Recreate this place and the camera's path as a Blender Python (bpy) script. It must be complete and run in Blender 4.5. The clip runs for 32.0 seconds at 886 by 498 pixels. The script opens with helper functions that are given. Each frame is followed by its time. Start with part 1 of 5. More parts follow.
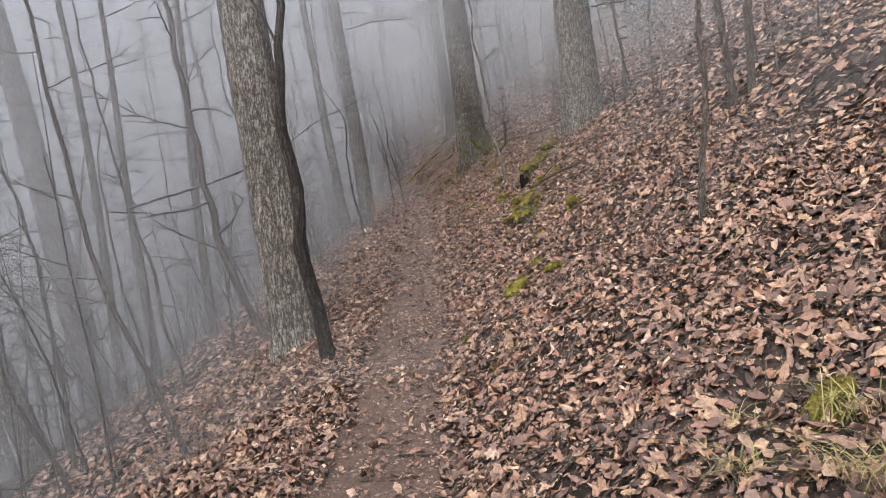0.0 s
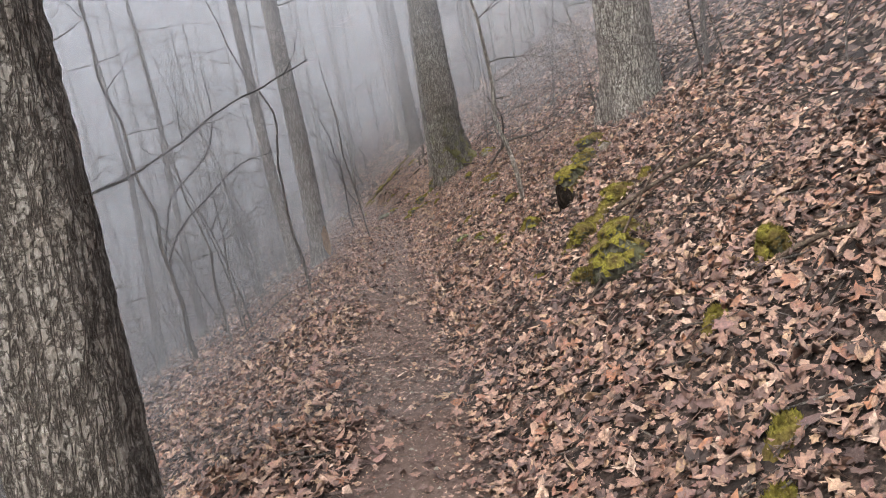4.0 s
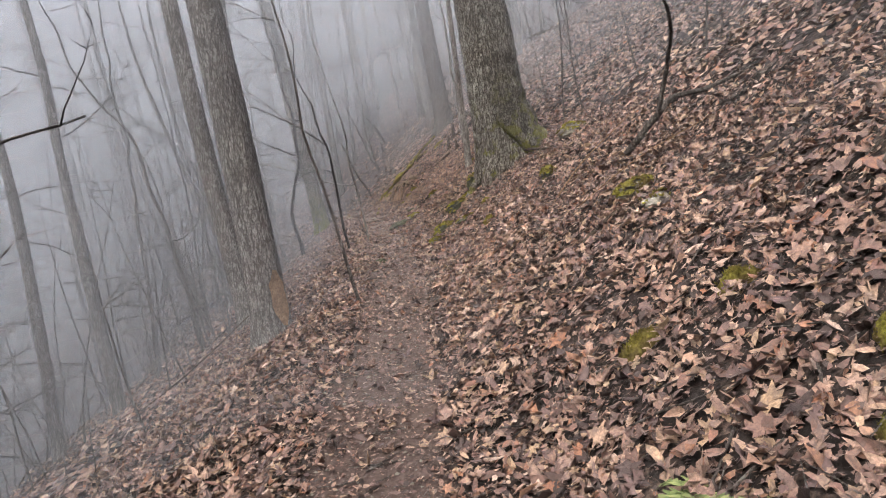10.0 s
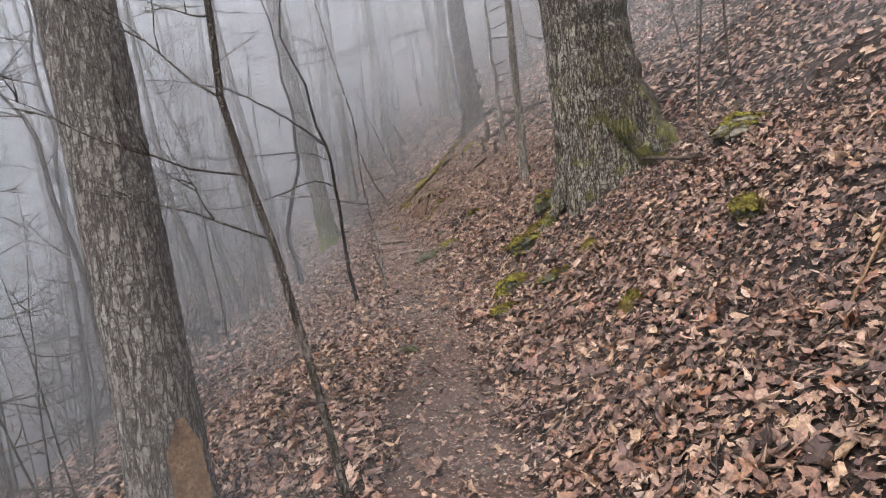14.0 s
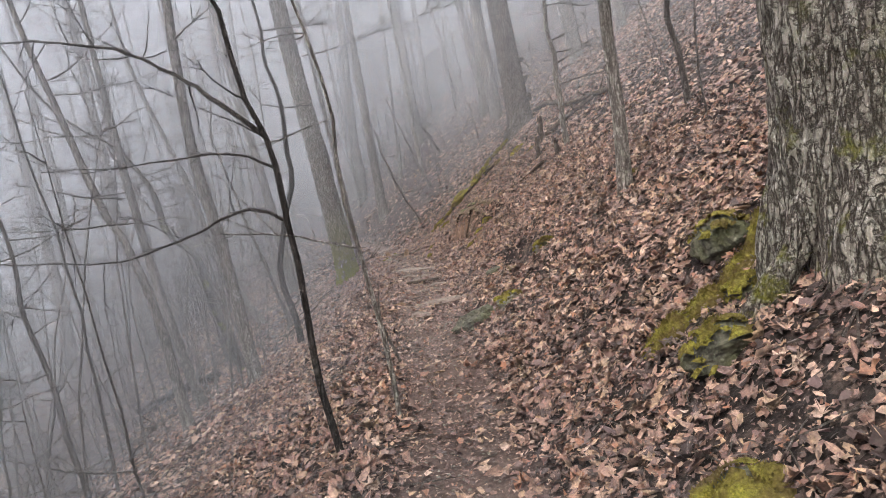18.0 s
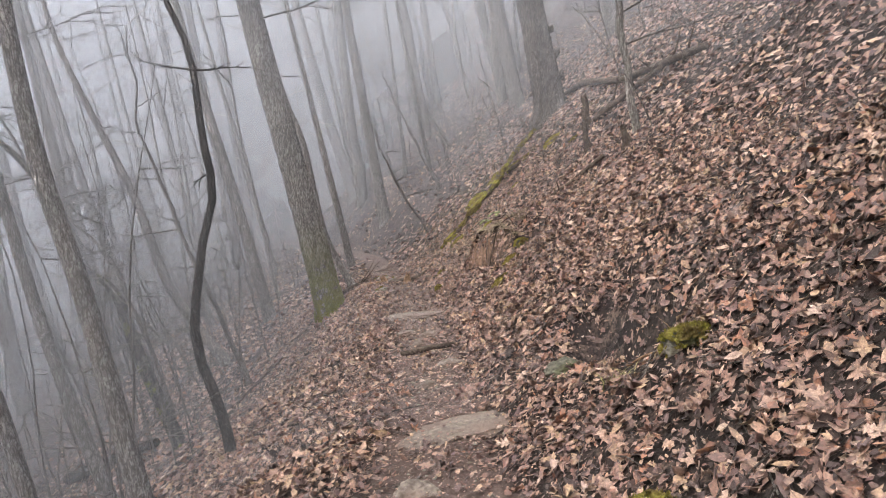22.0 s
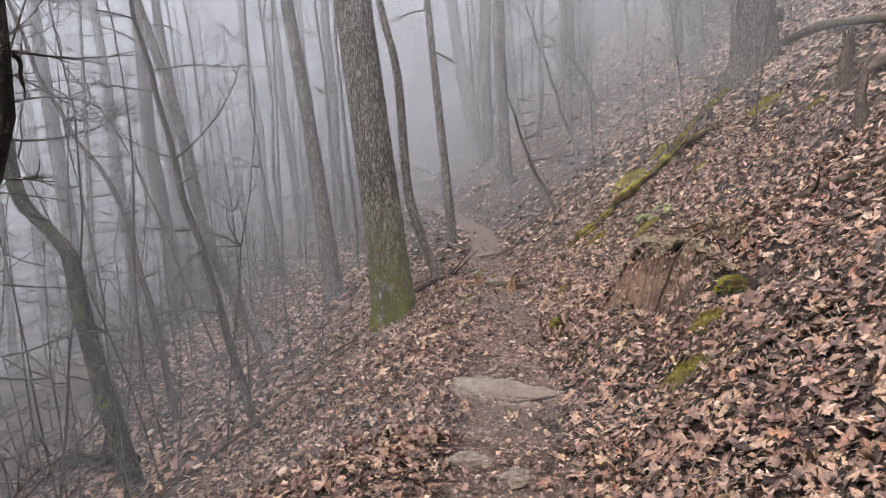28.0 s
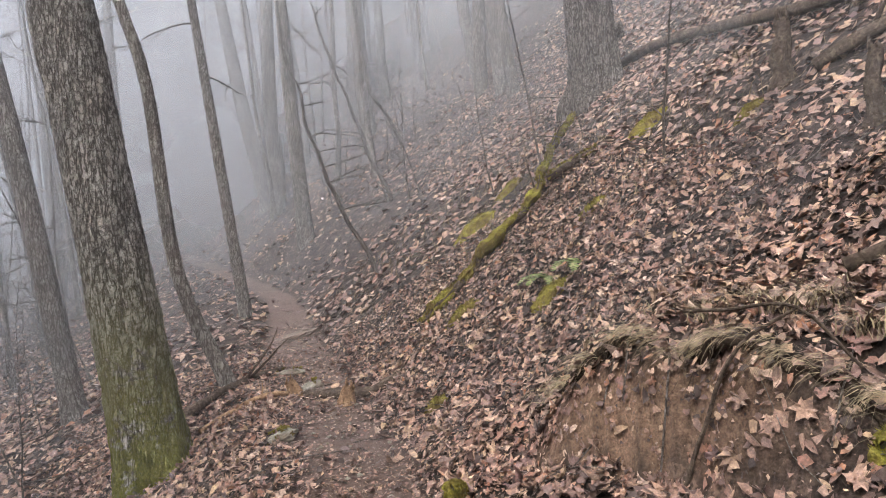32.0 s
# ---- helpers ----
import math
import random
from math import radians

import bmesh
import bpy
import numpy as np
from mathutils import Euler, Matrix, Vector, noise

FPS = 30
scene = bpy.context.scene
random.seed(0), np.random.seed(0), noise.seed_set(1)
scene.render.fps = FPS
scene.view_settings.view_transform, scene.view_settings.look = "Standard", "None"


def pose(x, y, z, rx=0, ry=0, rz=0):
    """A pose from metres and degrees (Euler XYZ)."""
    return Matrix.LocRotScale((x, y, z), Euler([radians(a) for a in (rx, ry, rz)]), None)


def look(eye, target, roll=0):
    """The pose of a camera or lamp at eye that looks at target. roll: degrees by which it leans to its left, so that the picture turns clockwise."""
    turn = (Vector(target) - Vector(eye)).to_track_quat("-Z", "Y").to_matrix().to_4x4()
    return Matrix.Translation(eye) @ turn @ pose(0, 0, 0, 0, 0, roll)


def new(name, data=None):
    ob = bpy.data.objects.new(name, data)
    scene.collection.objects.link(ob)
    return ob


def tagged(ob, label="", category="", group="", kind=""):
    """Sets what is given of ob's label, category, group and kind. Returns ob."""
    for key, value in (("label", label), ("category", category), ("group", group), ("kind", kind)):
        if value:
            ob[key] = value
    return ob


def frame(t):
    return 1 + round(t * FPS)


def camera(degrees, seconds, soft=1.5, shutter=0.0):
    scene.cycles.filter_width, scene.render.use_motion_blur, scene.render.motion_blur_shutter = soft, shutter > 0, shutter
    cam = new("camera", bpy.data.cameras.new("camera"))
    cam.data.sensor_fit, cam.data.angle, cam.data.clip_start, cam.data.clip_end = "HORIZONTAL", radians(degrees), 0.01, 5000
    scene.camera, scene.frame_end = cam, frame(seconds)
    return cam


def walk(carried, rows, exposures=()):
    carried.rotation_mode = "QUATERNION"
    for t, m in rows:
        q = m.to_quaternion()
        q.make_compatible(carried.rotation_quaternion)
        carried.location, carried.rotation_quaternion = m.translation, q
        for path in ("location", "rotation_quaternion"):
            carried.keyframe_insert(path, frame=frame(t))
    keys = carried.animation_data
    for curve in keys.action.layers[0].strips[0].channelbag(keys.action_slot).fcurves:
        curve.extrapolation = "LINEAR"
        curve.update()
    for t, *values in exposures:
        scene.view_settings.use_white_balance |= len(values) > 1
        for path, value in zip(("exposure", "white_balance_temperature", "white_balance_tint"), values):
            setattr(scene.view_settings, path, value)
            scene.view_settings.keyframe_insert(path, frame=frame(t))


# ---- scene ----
LENS = 64.1
PATH = [
    (0, (-0.034, -0.15, 1.567), (-0.046, 1.841, 1.375), -5.3),
    (0.5, (-0.151, 0.312, 1.507), (-0.167, 2.302, 1.312), -5.0),
    (1, (-0.228, 0.808, 1.521), (-0.215, 2.798, 1.324), -4.9),
    (1.5, (-0.317, 1.352, 1.518), (-0.267, 3.341, 1.32), -5.0),
    (2, (-0.372, 1.986, 1.514), (-0.288, 3.976, 1.331), -6.0),
    (2.5, (-0.445, 2.582, 1.557), (-0.328, 4.572, 1.39), -6.9),
    (3, (-0.423, 3.186, 1.526), (-0.302, 5.177, 1.373), -7.1),
    (3.5, (-0.374, 3.773, 1.583), (-0.265, 5.765, 1.435), -7.2),
    (5.5, (-0.25, 6.427, 1.631), (-0.158, 8.416, 1.442), -8.2),
    (6, (-0.209, 7.025, 1.683), (-0.109, 9.014, 1.493), -9.6),
    (6.5, (-0.248, 7.563, 1.759), (-0.158, 9.553, 1.578), -10.5),
    (7, (-0.215, 8.135, 1.773), (-0.151, 10.128, 1.614), -10.0),
    (7.5, (-0.14, 8.659, 1.818), (-0.092, 10.652, 1.651), -9.3),
    (8, (-0.076, 9.194, 1.818), (-0.06, 11.186, 1.635), -8.5),
    (8.5, (-0.137, 9.722, 1.848), (-0.144, 11.712, 1.65), -7.8),
    (9, (-0.207, 10.267, 1.905), (-0.231, 12.256, 1.698), -7.6),
    (9.5, (-0.237, 10.814, 1.922), (-0.241, 12.805, 1.726), -6.9),
    (10, (-0.243, 11.384, 2.005), (-0.212, 13.374, 1.808), -7.0),
    (10.5, (-0.297, 11.925, 2.002), (-0.279, 13.92, 1.857), -6.7),
    (11, (-0.339, 12.479, 2.117), (-0.354, 14.476, 2.011), -6.5),
    (11.5, (-0.387, 13.019, 2.156), (-0.425, 15.017, 2.071), -6.8),
    (12, (-0.391, 13.591, 2.239), (-0.445, 15.588, 2.149), -7.4),
    (12.5, (-0.407, 14.079, 2.284), (-0.458, 16.076, 2.181), -7.3),
    (13, (-0.52, 14.572, 2.253), (-0.568, 16.567, 2.12), -6.4),
    (13.5, (-0.615, 15.075, 2.253), (-0.634, 17.067, 2.07), -5.6),
    (15.5, (-0.462, 17.034, 2.302), (-0.436, 19.025, 2.112), -6.5),
    (16, (-0.493, 17.559, 2.339), (-0.519, 19.55, 2.146), -6.3),
    (16.5, (-0.565, 18.092, 2.354), (-0.659, 20.08, 2.156), -6.1),
    (17, (-0.633, 18.635, 2.36), (-0.781, 20.62, 2.166), -6.1),
    (17.5, (-0.717, 19.166, 2.349), (-0.861, 21.153, 2.176), -6.7),
    (18, (-0.707, 19.738, 2.342), (-0.82, 21.729, 2.196), -7.6),
    (18.5, (-0.724, 20.278, 2.359), (-0.798, 22.272, 2.227), -8.2),
    (19, (-0.749, 20.78, 2.36), (-0.795, 22.776, 2.233), -7.8),
    (19.5, (-0.74, 21.352, 2.429), (-0.766, 23.347, 2.294), -7.2),
    (20, (-0.787, 21.84, 2.454), (-0.819, 23.834, 2.307), -6.9),
    (20.5, (-0.824, 22.415, 2.492), (-0.888, 24.409, 2.342), -7.2),
    (21, (-0.898, 22.949, 2.515), (-0.984, 24.941, 2.357), -7.2),
    (21.5, (-0.917, 23.454, 2.529), (-1.024, 25.445, 2.366), -7.6),
    (22, (-0.934, 23.986, 2.567), (-1.075, 25.975, 2.411), -7.8),
    (22.5, (-1.01, 24.501, 2.622), (-1.205, 26.487, 2.481), -7.3),
    (23, (-1.108, 25.008, 2.635), (-1.373, 26.988, 2.532), -7.1),
    (23.5, (-1.253, 25.426, 2.671), (-1.488, 27.411, 2.605), -7.4),
    (24, (-1.291, 25.849, 2.692), (-1.413, 27.845, 2.636), -7.6),
    (24.5, (-1.242, 26.272, 2.696), (-1.256, 28.27, 2.62), -7.6),
    (26.5, (-1.03, 27.542, 2.772), (-1.266, 29.522, 2.615), -2.1),
    (27, (-1.124, 27.792, 2.776), (-1.486, 29.748, 2.571), -0.7),
    (27.5, (-1.228, 28.037, 2.732), (-1.679, 29.97, 2.489), -0.1),
    (28, (-1.272, 28.366, 2.624), (-1.763, 30.29, 2.38), -0.8),
    (28.5, (-1.363, 28.642, 2.599), (-1.795, 30.581, 2.364), -1.9),
    (29, (-1.621, 29.039, 2.516), (-1.996, 30.987, 2.266), -1.2),
    (29.5, (-1.792, 29.394, 2.51), (-2.103, 31.355, 2.264), -0.4),
    (30, (-1.968, 29.745, 2.53), (-2.217, 31.718, 2.314), -0.5),
    (30.5, (-2.068, 30.137, 2.445), (-2.256, 32.121, 2.276), -0.9),
    (31, (-2.12, 30.534, 2.493), (-2.221, 32.527, 2.36), -1.5),
    (31.5, (-2.093, 30.938, 2.527), (-2.092, 32.935, 2.416), -2.5),
    (32, (-2.001, 31.347, 2.567), (-1.915, 33.342, 2.447), -3.2),
]
scene.cycles.transparent_max_bounces = 40
cam = camera(LENS, 32.0, soft=1.0)
walk(cam, [(t, look(eye, target, roll)) for t, eye, target, roll in PATH], exposures=((0.0, 1.96), (2.0, 2.03), (3.0, 2.06), (6.0, 2.42), (8.0, 2.24), (11.0, 2.40), (13.0, 2.28), (16.0, 2.76), (18.0, 2.55), (20.0, 2.74), (23.0, 2.65), (24.0, 2.33),
                                                                                (27.0, 2.62), (28.0, 2.74), (30.0, 2.98), (32.0, 2.80)))

# ---- sky and sun: thin overcast in hill fog ----
SUN_HEIGHT, SUN_TURN = radians(52), radians(-137)
world = bpy.data.worlds.new("fog_sky")
scene.world = world
world.use_nodes = True
wn, wl = world.node_tree.nodes, world.node_tree.links
sky = wn.new("ShaderNodeTexSky")
sky.sky_type, sky.sun_disc, sky.sun_elevation, sky.sun_rotation = "NISHITA", False, SUN_HEIGHT, SUN_TURN
sky.air_density, sky.dust_density, sky.ozone_density = 1.0, 8.0, 1.0
pale = wn.new("ShaderNodeHueSaturation")
pale.inputs["Saturation"].default_value = 0.30
wl.new(sky.outputs["Color"], pale.inputs["Color"])
wl.new(pale.outputs["Color"], wn["Background"].inputs["Color"])
wn["Background"].inputs["Strength"].default_value = 0.12
sun = new("sun", bpy.data.lights.new("sun", "SUN"))
sun.data.energy, sun.data.angle, sun.data.color = 1.4, radians(45), (1.0, 0.95, 0.885)
sun.matrix_world = look((0, 0, 40), (-40 * math.sin(SUN_TURN) / math.tan(SUN_HEIGHT), -40 * math.cos(SUN_TURN) / math.tan(SUN_HEIGHT), 0))


# ---- materials ----
class Nodes:
    """A short way to wire a procedural material."""

    def __init__(self, name, rough=0.8, metal=0.0, spec=0.3):
        self.m = bpy.data.materials.new(name)
        self.m.use_nodes = True
        self.t = self.m.node_tree
        self.b = self.t.nodes["Principled BSDF"]
        self.b.inputs["Roughness"].default_value = rough
        self.b.inputs["Metallic"].default_value = metal
        self.b.inputs["Specular IOR Level"].default_value = spec
        self.co = self.t.nodes.new("ShaderNodeTexCoord")

    def link(self, a, b):
        self.t.links.new(a, b)
        return b

    def at(self, sx=1.0, sy=1.0, sz=1.0):
        n = self.t.nodes.new("ShaderNodeMapping")
        n.inputs["Scale"].default_value = (sx, sy, sz)
        self.link(self.co.outputs["Object"], n.inputs["Vector"])
        return n.outputs["Vector"]

    def noise(self, scale, detail=5.0, rough=0.6, vec=None):
        n = self.t.nodes.new("ShaderNodeTexNoise")
        n.inputs["Scale"].default_value, n.inputs["Detail"].default_value, n.inputs["Roughness"].default_value = scale, detail, rough
        self.link(vec if vec else self.co.outputs["Object"], n.inputs["Vector"])
        return n.outputs["Fac"]

    def ramp(self, fac, stops):
        n = self.t.nodes.new("ShaderNodeValToRGB")
        e = n.color_ramp.elements
        while len(e) < len(stops):
            e.new(0.5)
        for k, (p, c) in zip(e, stops):
            k.position, k.color = p, (*c, 1.0) if len(c) == 3 else c
        self.link(fac, n.inputs["Fac"])
        return n.outputs["Color"]

    def grey(self, fac, a, b):
        return self.ramp(fac, ((a, (0, 0, 0)), (b, (1, 1, 1))))

    def mix(self, fac, a, b, blend="MIX"):
        n = self.t.nodes.new("ShaderNodeMix")
        n.data_type, n.blend_type = "RGBA", blend
        for v, s in ((fac, n.inputs["Factor"]), (a, n.inputs["A"]), (b, n.inputs["B"])):
            s = [i for i in n.inputs if i.name == s.name and i.type == ("VALUE" if s.name == "Factor" else "RGBA")][0]
            if isinstance(v, bpy.types.NodeSocket):
                self.link(v, s)
            else:
                s.default_value = (*v, 1.0) if isinstance(v, tuple) else v
        return [o for o in n.outputs if o.type == "RGBA"][0]

    def attribute(self, name):
        n = self.t.nodes.new("ShaderNodeAttribute")
        n.attribute_name = name
        return n.outputs["Fac"]

    def island(self):
        return self.t.nodes.new("ShaderNodeNewGeometry").outputs["Random Per Island"]

    def chance(self):
        return self.t.nodes.new("ShaderNodeObjectInfo").outputs["Random"]

    def done(self, colour, bump=None, strength=0.5, distance=0.02, rough=None):
        self.link(colour, self.b.inputs["Base Color"])
        if bump is not None:
            n = self.t.nodes.new("ShaderNodeBump")
            n.inputs["Strength"].default_value, n.inputs["Distance"].default_value = strength, distance
            self.link(bump, n.inputs["Height"])
            self.link(n.outputs["Normal"], self.b.inputs["Normal"])
        if rough is not None:
            self.link(rough, self.b.inputs["Roughness"])
        return self.m


def n_mid(a, b, s):
    return tuple(p + (q - p) * s for p, q in zip(a, b))


def soil_material():
    n = Nodes("soil", 0.85)
    big, fine = n.noise(0.9, 4), n.noise(26, 6, 0.7)
    grit = n.noise(75, 5, 0.75)
    dirt = n.mix(n.grey(fine, 0.3, 0.7), (0.050, 0.032, 0.027), (0.160, 0.108, 0.090))
    dirt = n.mix(n.grey(grit, 0.36, 0.62), n.mix(0.5, dirt, (0.05, 0.035, 0.03)), dirt)
    dirt = n.mix(n.grey(big, 0.35, 0.7), dirt, (0.100, 0.068, 0.059))
    # humus and rot below are coloured extra dark, adding shade to the leaf gaps
    humus = n.mix(n.grey(fine, 0.3, 0.7), (0.010, 0.007, 0.006), (0.036, 0.024, 0.020))
    clay = n.mix(n.grey(fine, 0.3, 0.7), (0.10, 0.058, 0.038), (0.27, 0.168, 0.108))
    clay = n.mix(n.grey(grit, 0.36, 0.6), n.mix(0.6, clay, (0.04, 0.026, 0.02)), clay)
    mould = n.t.nodes.new("ShaderNodeTexVoronoi")
    mould.inputs["Scale"].default_value, mould.inputs["Randomness"].default_value = 11.0, 1.0
    n.link(n.co.outputs["Object"], mould.inputs["Vector"])
    tint = n.t.nodes.new("ShaderNodeSeparateColor")
    n.link(mould.outputs["Color"], tint.inputs["Color"])
    rotted = n.ramp(tint.outputs["Red"], ((0.0, (0.012, 0.009, 0.008)), (0.35, (0.032, 0.021, 0.018)), (0.65, (0.065, 0.043, 0.036)), (0.95, (0.12, 0.082, 0.066))))
    humus = n.mix(n.grey(fine, 0.42, 0.6), humus, rotted)
    base = n.mix(n.attribute("bare"), humus, dirt)
    base = n.mix(n.attribute("clay"), base, clay)
    return n.done(base, n.mix(0.4, fine, grit), 0.95, 0.045)


def leaf_material(name, source):
    n = Nodes(name, 0.55, spec=0.35)
    r = n.island() if source == "island" else n.chance()
    c = n.ramp(r, ((0.0, (0.022, 0.014, 0.013)), (0.12, (0.060, 0.036, 0.033)), (0.26, (0.205, 0.113, 0.086)), (0.45, (0.365, 0.220, 0.160)),
                   (0.54, (0.105, 0.064, 0.066)), (0.68, (0.47, 0.305, 0.222)), (0.76, (0.41, 0.275, 0.165)), (0.82, (0.20, 0.115, 0.105)), (0.92, (0.32, 0.140, 0.070)), (0.97, (0.50, 0.36, 0.28))))
    vein, blotch = n.noise(90, 5, 0.75), n.noise(22, 4, 0.7)
    c = n.mix(n.grey(vein, 0.38, 0.66), n.mix(0.6, c, (0.05, 0.034, 0.03)), c)
    c = n.mix(n.grey(blotch, 0.46, 0.62), c, n.mix(0.6, c, (0.08, 0.056, 0.05)))
    return n.done(c, n.mix(0.5, vein, blotch), 0.9, 0.012)


def bark_material(name, dark, light, lichen, scale, moss=0.0, furrow=0.8, moss_from=0.44):
    """Cracked plates, longer than wide, with lichen on some and moss low down."""
    n = Nodes(name, 0.9, spec=0.2)
    def ridged(fac, a, c):
        off, size = n.t.nodes.new("ShaderNodeMath"), n.t.nodes.new("ShaderNodeMath")
        off.operation, off.inputs[1].default_value, size.operation = "SUBTRACT", 0.5, "ABSOLUTE"
        n.link(fac, off.inputs[0])
        n.link(off.outputs["Value"], size.inputs[0])
        return n.grey(size.outputs["Value"], a, c)

    up = n.at(scale, scale, scale * 0.42)
    furrows = ridged(n.noise(1.0, 4, 0.55, n.at(scale * 0.85, scale * 0.85, scale * 0.17)), 0.0, 0.075)
    breaks = ridged(n.noise(1.0, 4, 0.6, n.at(scale * 0.55, scale * 0.55, scale * 0.5)), 0.0, 0.05)
    plates = n.noise(1.0, 4, 0.6, n.at(scale * 0.5, scale * 0.5, scale * 0.22))
    fine, big = n.noise(2.2, 6, 0.7, up), n.noise(1.6, 4, 0.65)
    c = n.ramp(plates, ((0.3, n_mid(dark, light, 0.65)), (0.5, light), (0.72, n_mid(light, lichen, 0.35))))
    c = n.mix(n.grey(big, 0.5, 0.68), c, n.mix(0.4, c, lichen))
    fleck = n.noise(1.0, 4, 0.7, n.at(70, 70, 42))
    c = n.mix(n.grey(fleck, 0.55, 0.62), c, n.mix(0.45, c, lichen))
    c = n.mix(n.grey(fine, 0.3, 0.7), n.mix(0.6, c, dark), c)
    edge = n.mix(1.0, furrows, n.mix(0.8, (1.0, 1.0, 1.0), breaks), "MULTIPLY")
    c = n.mix(edge, dark, c)
    if moss:
        sep = n.t.nodes.new("ShaderNodeSeparateXYZ")
        n.link(n.co.outputs["Object"], sep.inputs["Vector"])
        low = n.t.nodes.new("ShaderNodeMapRange")
        low.inputs["From Min"].default_value, low.inputs["From Max"].default_value = moss, 0.0
        n.link(sep.outputs["Z"], low.inputs["Value"])
        patch = n.t.nodes.new("ShaderNodeMath")
        patch.operation = "MULTIPLY"
        n.link(low.outputs["Result"], patch.inputs[0])
        n.link(n.grey(n.noise(3.2, 5, 0.7), moss_from, moss_from + 0.1), patch.inputs[1])
        c = n.mix(patch.outputs["Value"], c, n.mix(fine, (0.055, 0.060, 0.010), (0.20, 0.19, 0.03)))
    return n.done(c, n.mix(0.35, edge, fine), furrow, 0.05)


def moss_material():
    n = Nodes("moss", 0.95, spec=0.1)
    fine, big = n.noise(70, 5, 0.7), n.noise(6, 4)
    c = n.mix(n.grey(fine, 0.3, 0.7), (0.062, 0.059, 0.012), (0.285, 0.255, 0.042))
    c = n.mix(n.grey(big, 0.38, 0.6), c, (0.10, 0.075, 0.026))
    return n.done(c, fine, 0.9, 0.03)


def rock_material(name="lichened_rock", a=(0.10, 0.09, 0.075), b=(0.27, 0.25, 0.215), stain=(0.15, 0.125, 0.095)):
    n = Nodes(name, 0.85)
    fine, big = n.noise(24, 6, 0.7), n.noise(4, 4)
    c = n.mix(n.grey(fine, 0.3, 0.7), a, b)
    c = n.mix(n.grey(big, 0.45, 0.6), c, stain)
    return n.done(c, fine, 0.8, 0.03)


def deadwood_material(name, a, b):
    n = Nodes(name, 0.95, spec=0.1)
    grain = n.noise(9, 6, 0.7)
    crumb = n.noise(48, 5, 0.7)
    return n.done(n.mix(n.grey(crumb, 0.35, 0.65), a, n.mix(n.grey(grain, 0.3, 0.7), a, b)), n.mix(0.5, grain, crumb), 0.9, 0.03)


def blade_material(name, a, b):
    n = Nodes(name, 0.7)
    return n.done(n.mix(n.island(), a, b))


def fog_material(name, thickness, size, fading=False):
    """A veil of mist: part lets light pass, part scatters it both ways."""
    m = bpy.data.materials.new(name)
    m.use_nodes = True
    t = m.node_tree
    for k in list(t.nodes):
        if k.type == "BSDF_PRINCIPLED":
            t.nodes.remove(k)
    co, clear, mixer, both = t.nodes.new("ShaderNodeTexCoord"), t.nodes.new("ShaderNodeBsdfTransparent"), t.nodes.new("ShaderNodeMixShader"), t.nodes.new("ShaderNodeMixShader")
    front, back = t.nodes.new("ShaderNodeBsdfDiffuse"), t.nodes.new("ShaderNodeBsdfTranslucent")
    front.inputs["Color"].default_value = back.inputs["Color"].default_value = (0.542, 0.563, 0.608, 1)
    wisp, span = t.nodes.new("ShaderNodeTexNoise"), t.nodes.new("ShaderNodeMapRange")
    wisp.inputs["Scale"].default_value, wisp.inputs["Detail"].default_value = size, 3.0
    span.inputs["From Min"].default_value, span.inputs["From Max"].default_value = 0.3, 0.7
    span.inputs["To Min"].default_value, span.inputs["To Max"].default_value = thickness * 0.8, min(1.0, thickness * 1.15)
    t.links.new(co.outputs["Object"], wisp.inputs["Vector"])
    t.links.new(wisp.outputs["Fac"], span.inputs["Value"])
    t.links.new(front.outputs[0], both.inputs[1])
    t.links.new(back.outputs[0], both.inputs[2])
    amount = span.outputs["Result"]
    if fading:
        veil, times = t.nodes.new("ShaderNodeAttribute"), t.nodes.new("ShaderNodeMath")
        veil.attribute_name, times.operation = "veil", "MULTIPLY"
        t.links.new(amount, times.inputs[0])
        t.links.new(veil.outputs["Fac"], times.inputs[1])
        amount = times.outputs["Value"]
    t.links.new(amount, mixer.inputs["Fac"])
    t.links.new(clear.outputs[0], mixer.inputs[1])
    t.links.new(both.outputs[0], mixer.inputs[2])
    t.links.new(mixer.outputs[0], t.nodes["Material Output"].inputs["Surface"])
    return m


SOIL = soil_material()
LEAF, LOOSE_LEAF = leaf_material("dead_leaf", "island"), leaf_material("loose_dead_leaf", "object")
OAK_BARK = bark_material("oak_bark", (0.060, 0.050, 0.043), (0.29, 0.258, 0.225), (0.60, 0.58, 0.53), 34)
DAMP_BARK = bark_material("damp_oak_bark", (0.040, 0.032, 0.028), (0.16, 0.135, 0.122), (0.34, 0.31, 0.29), 32)
MOSSY_BARK = bark_material("mossy_oak_bark", (0.060, 0.050, 0.043), (0.32, 0.285, 0.25), (0.54, 0.525, 0.475), 34, 1.7, 0.9, 0.37)
LICHEN_BARK = bark_material("old_oak_bark", (0.050, 0.040, 0.033), (0.25, 0.222, 0.188), (0.52, 0.51, 0.45), 30, 1.2, 0.9, 0.53)
ROOT_BARK = bark_material("mossy_root_bark", (0.045, 0.036, 0.030), (0.17, 0.15, 0.125), (0.40, 0.39, 0.33), 30, 1.5, 0.9, 0.46)
MOSSY_STEM = bark_material("mossy_stem_bark", (0.03, 0.026, 0.022), (0.10, 0.09, 0.078), (0.22, 0.21, 0.17), 30, 5.0, 0.8, 0.55)
POLE_BARK = bark_material("pole_bark", (0.075, 0.063, 0.056), (0.26, 0.232, 0.21), (0.50, 0.485, 0.45), 34)
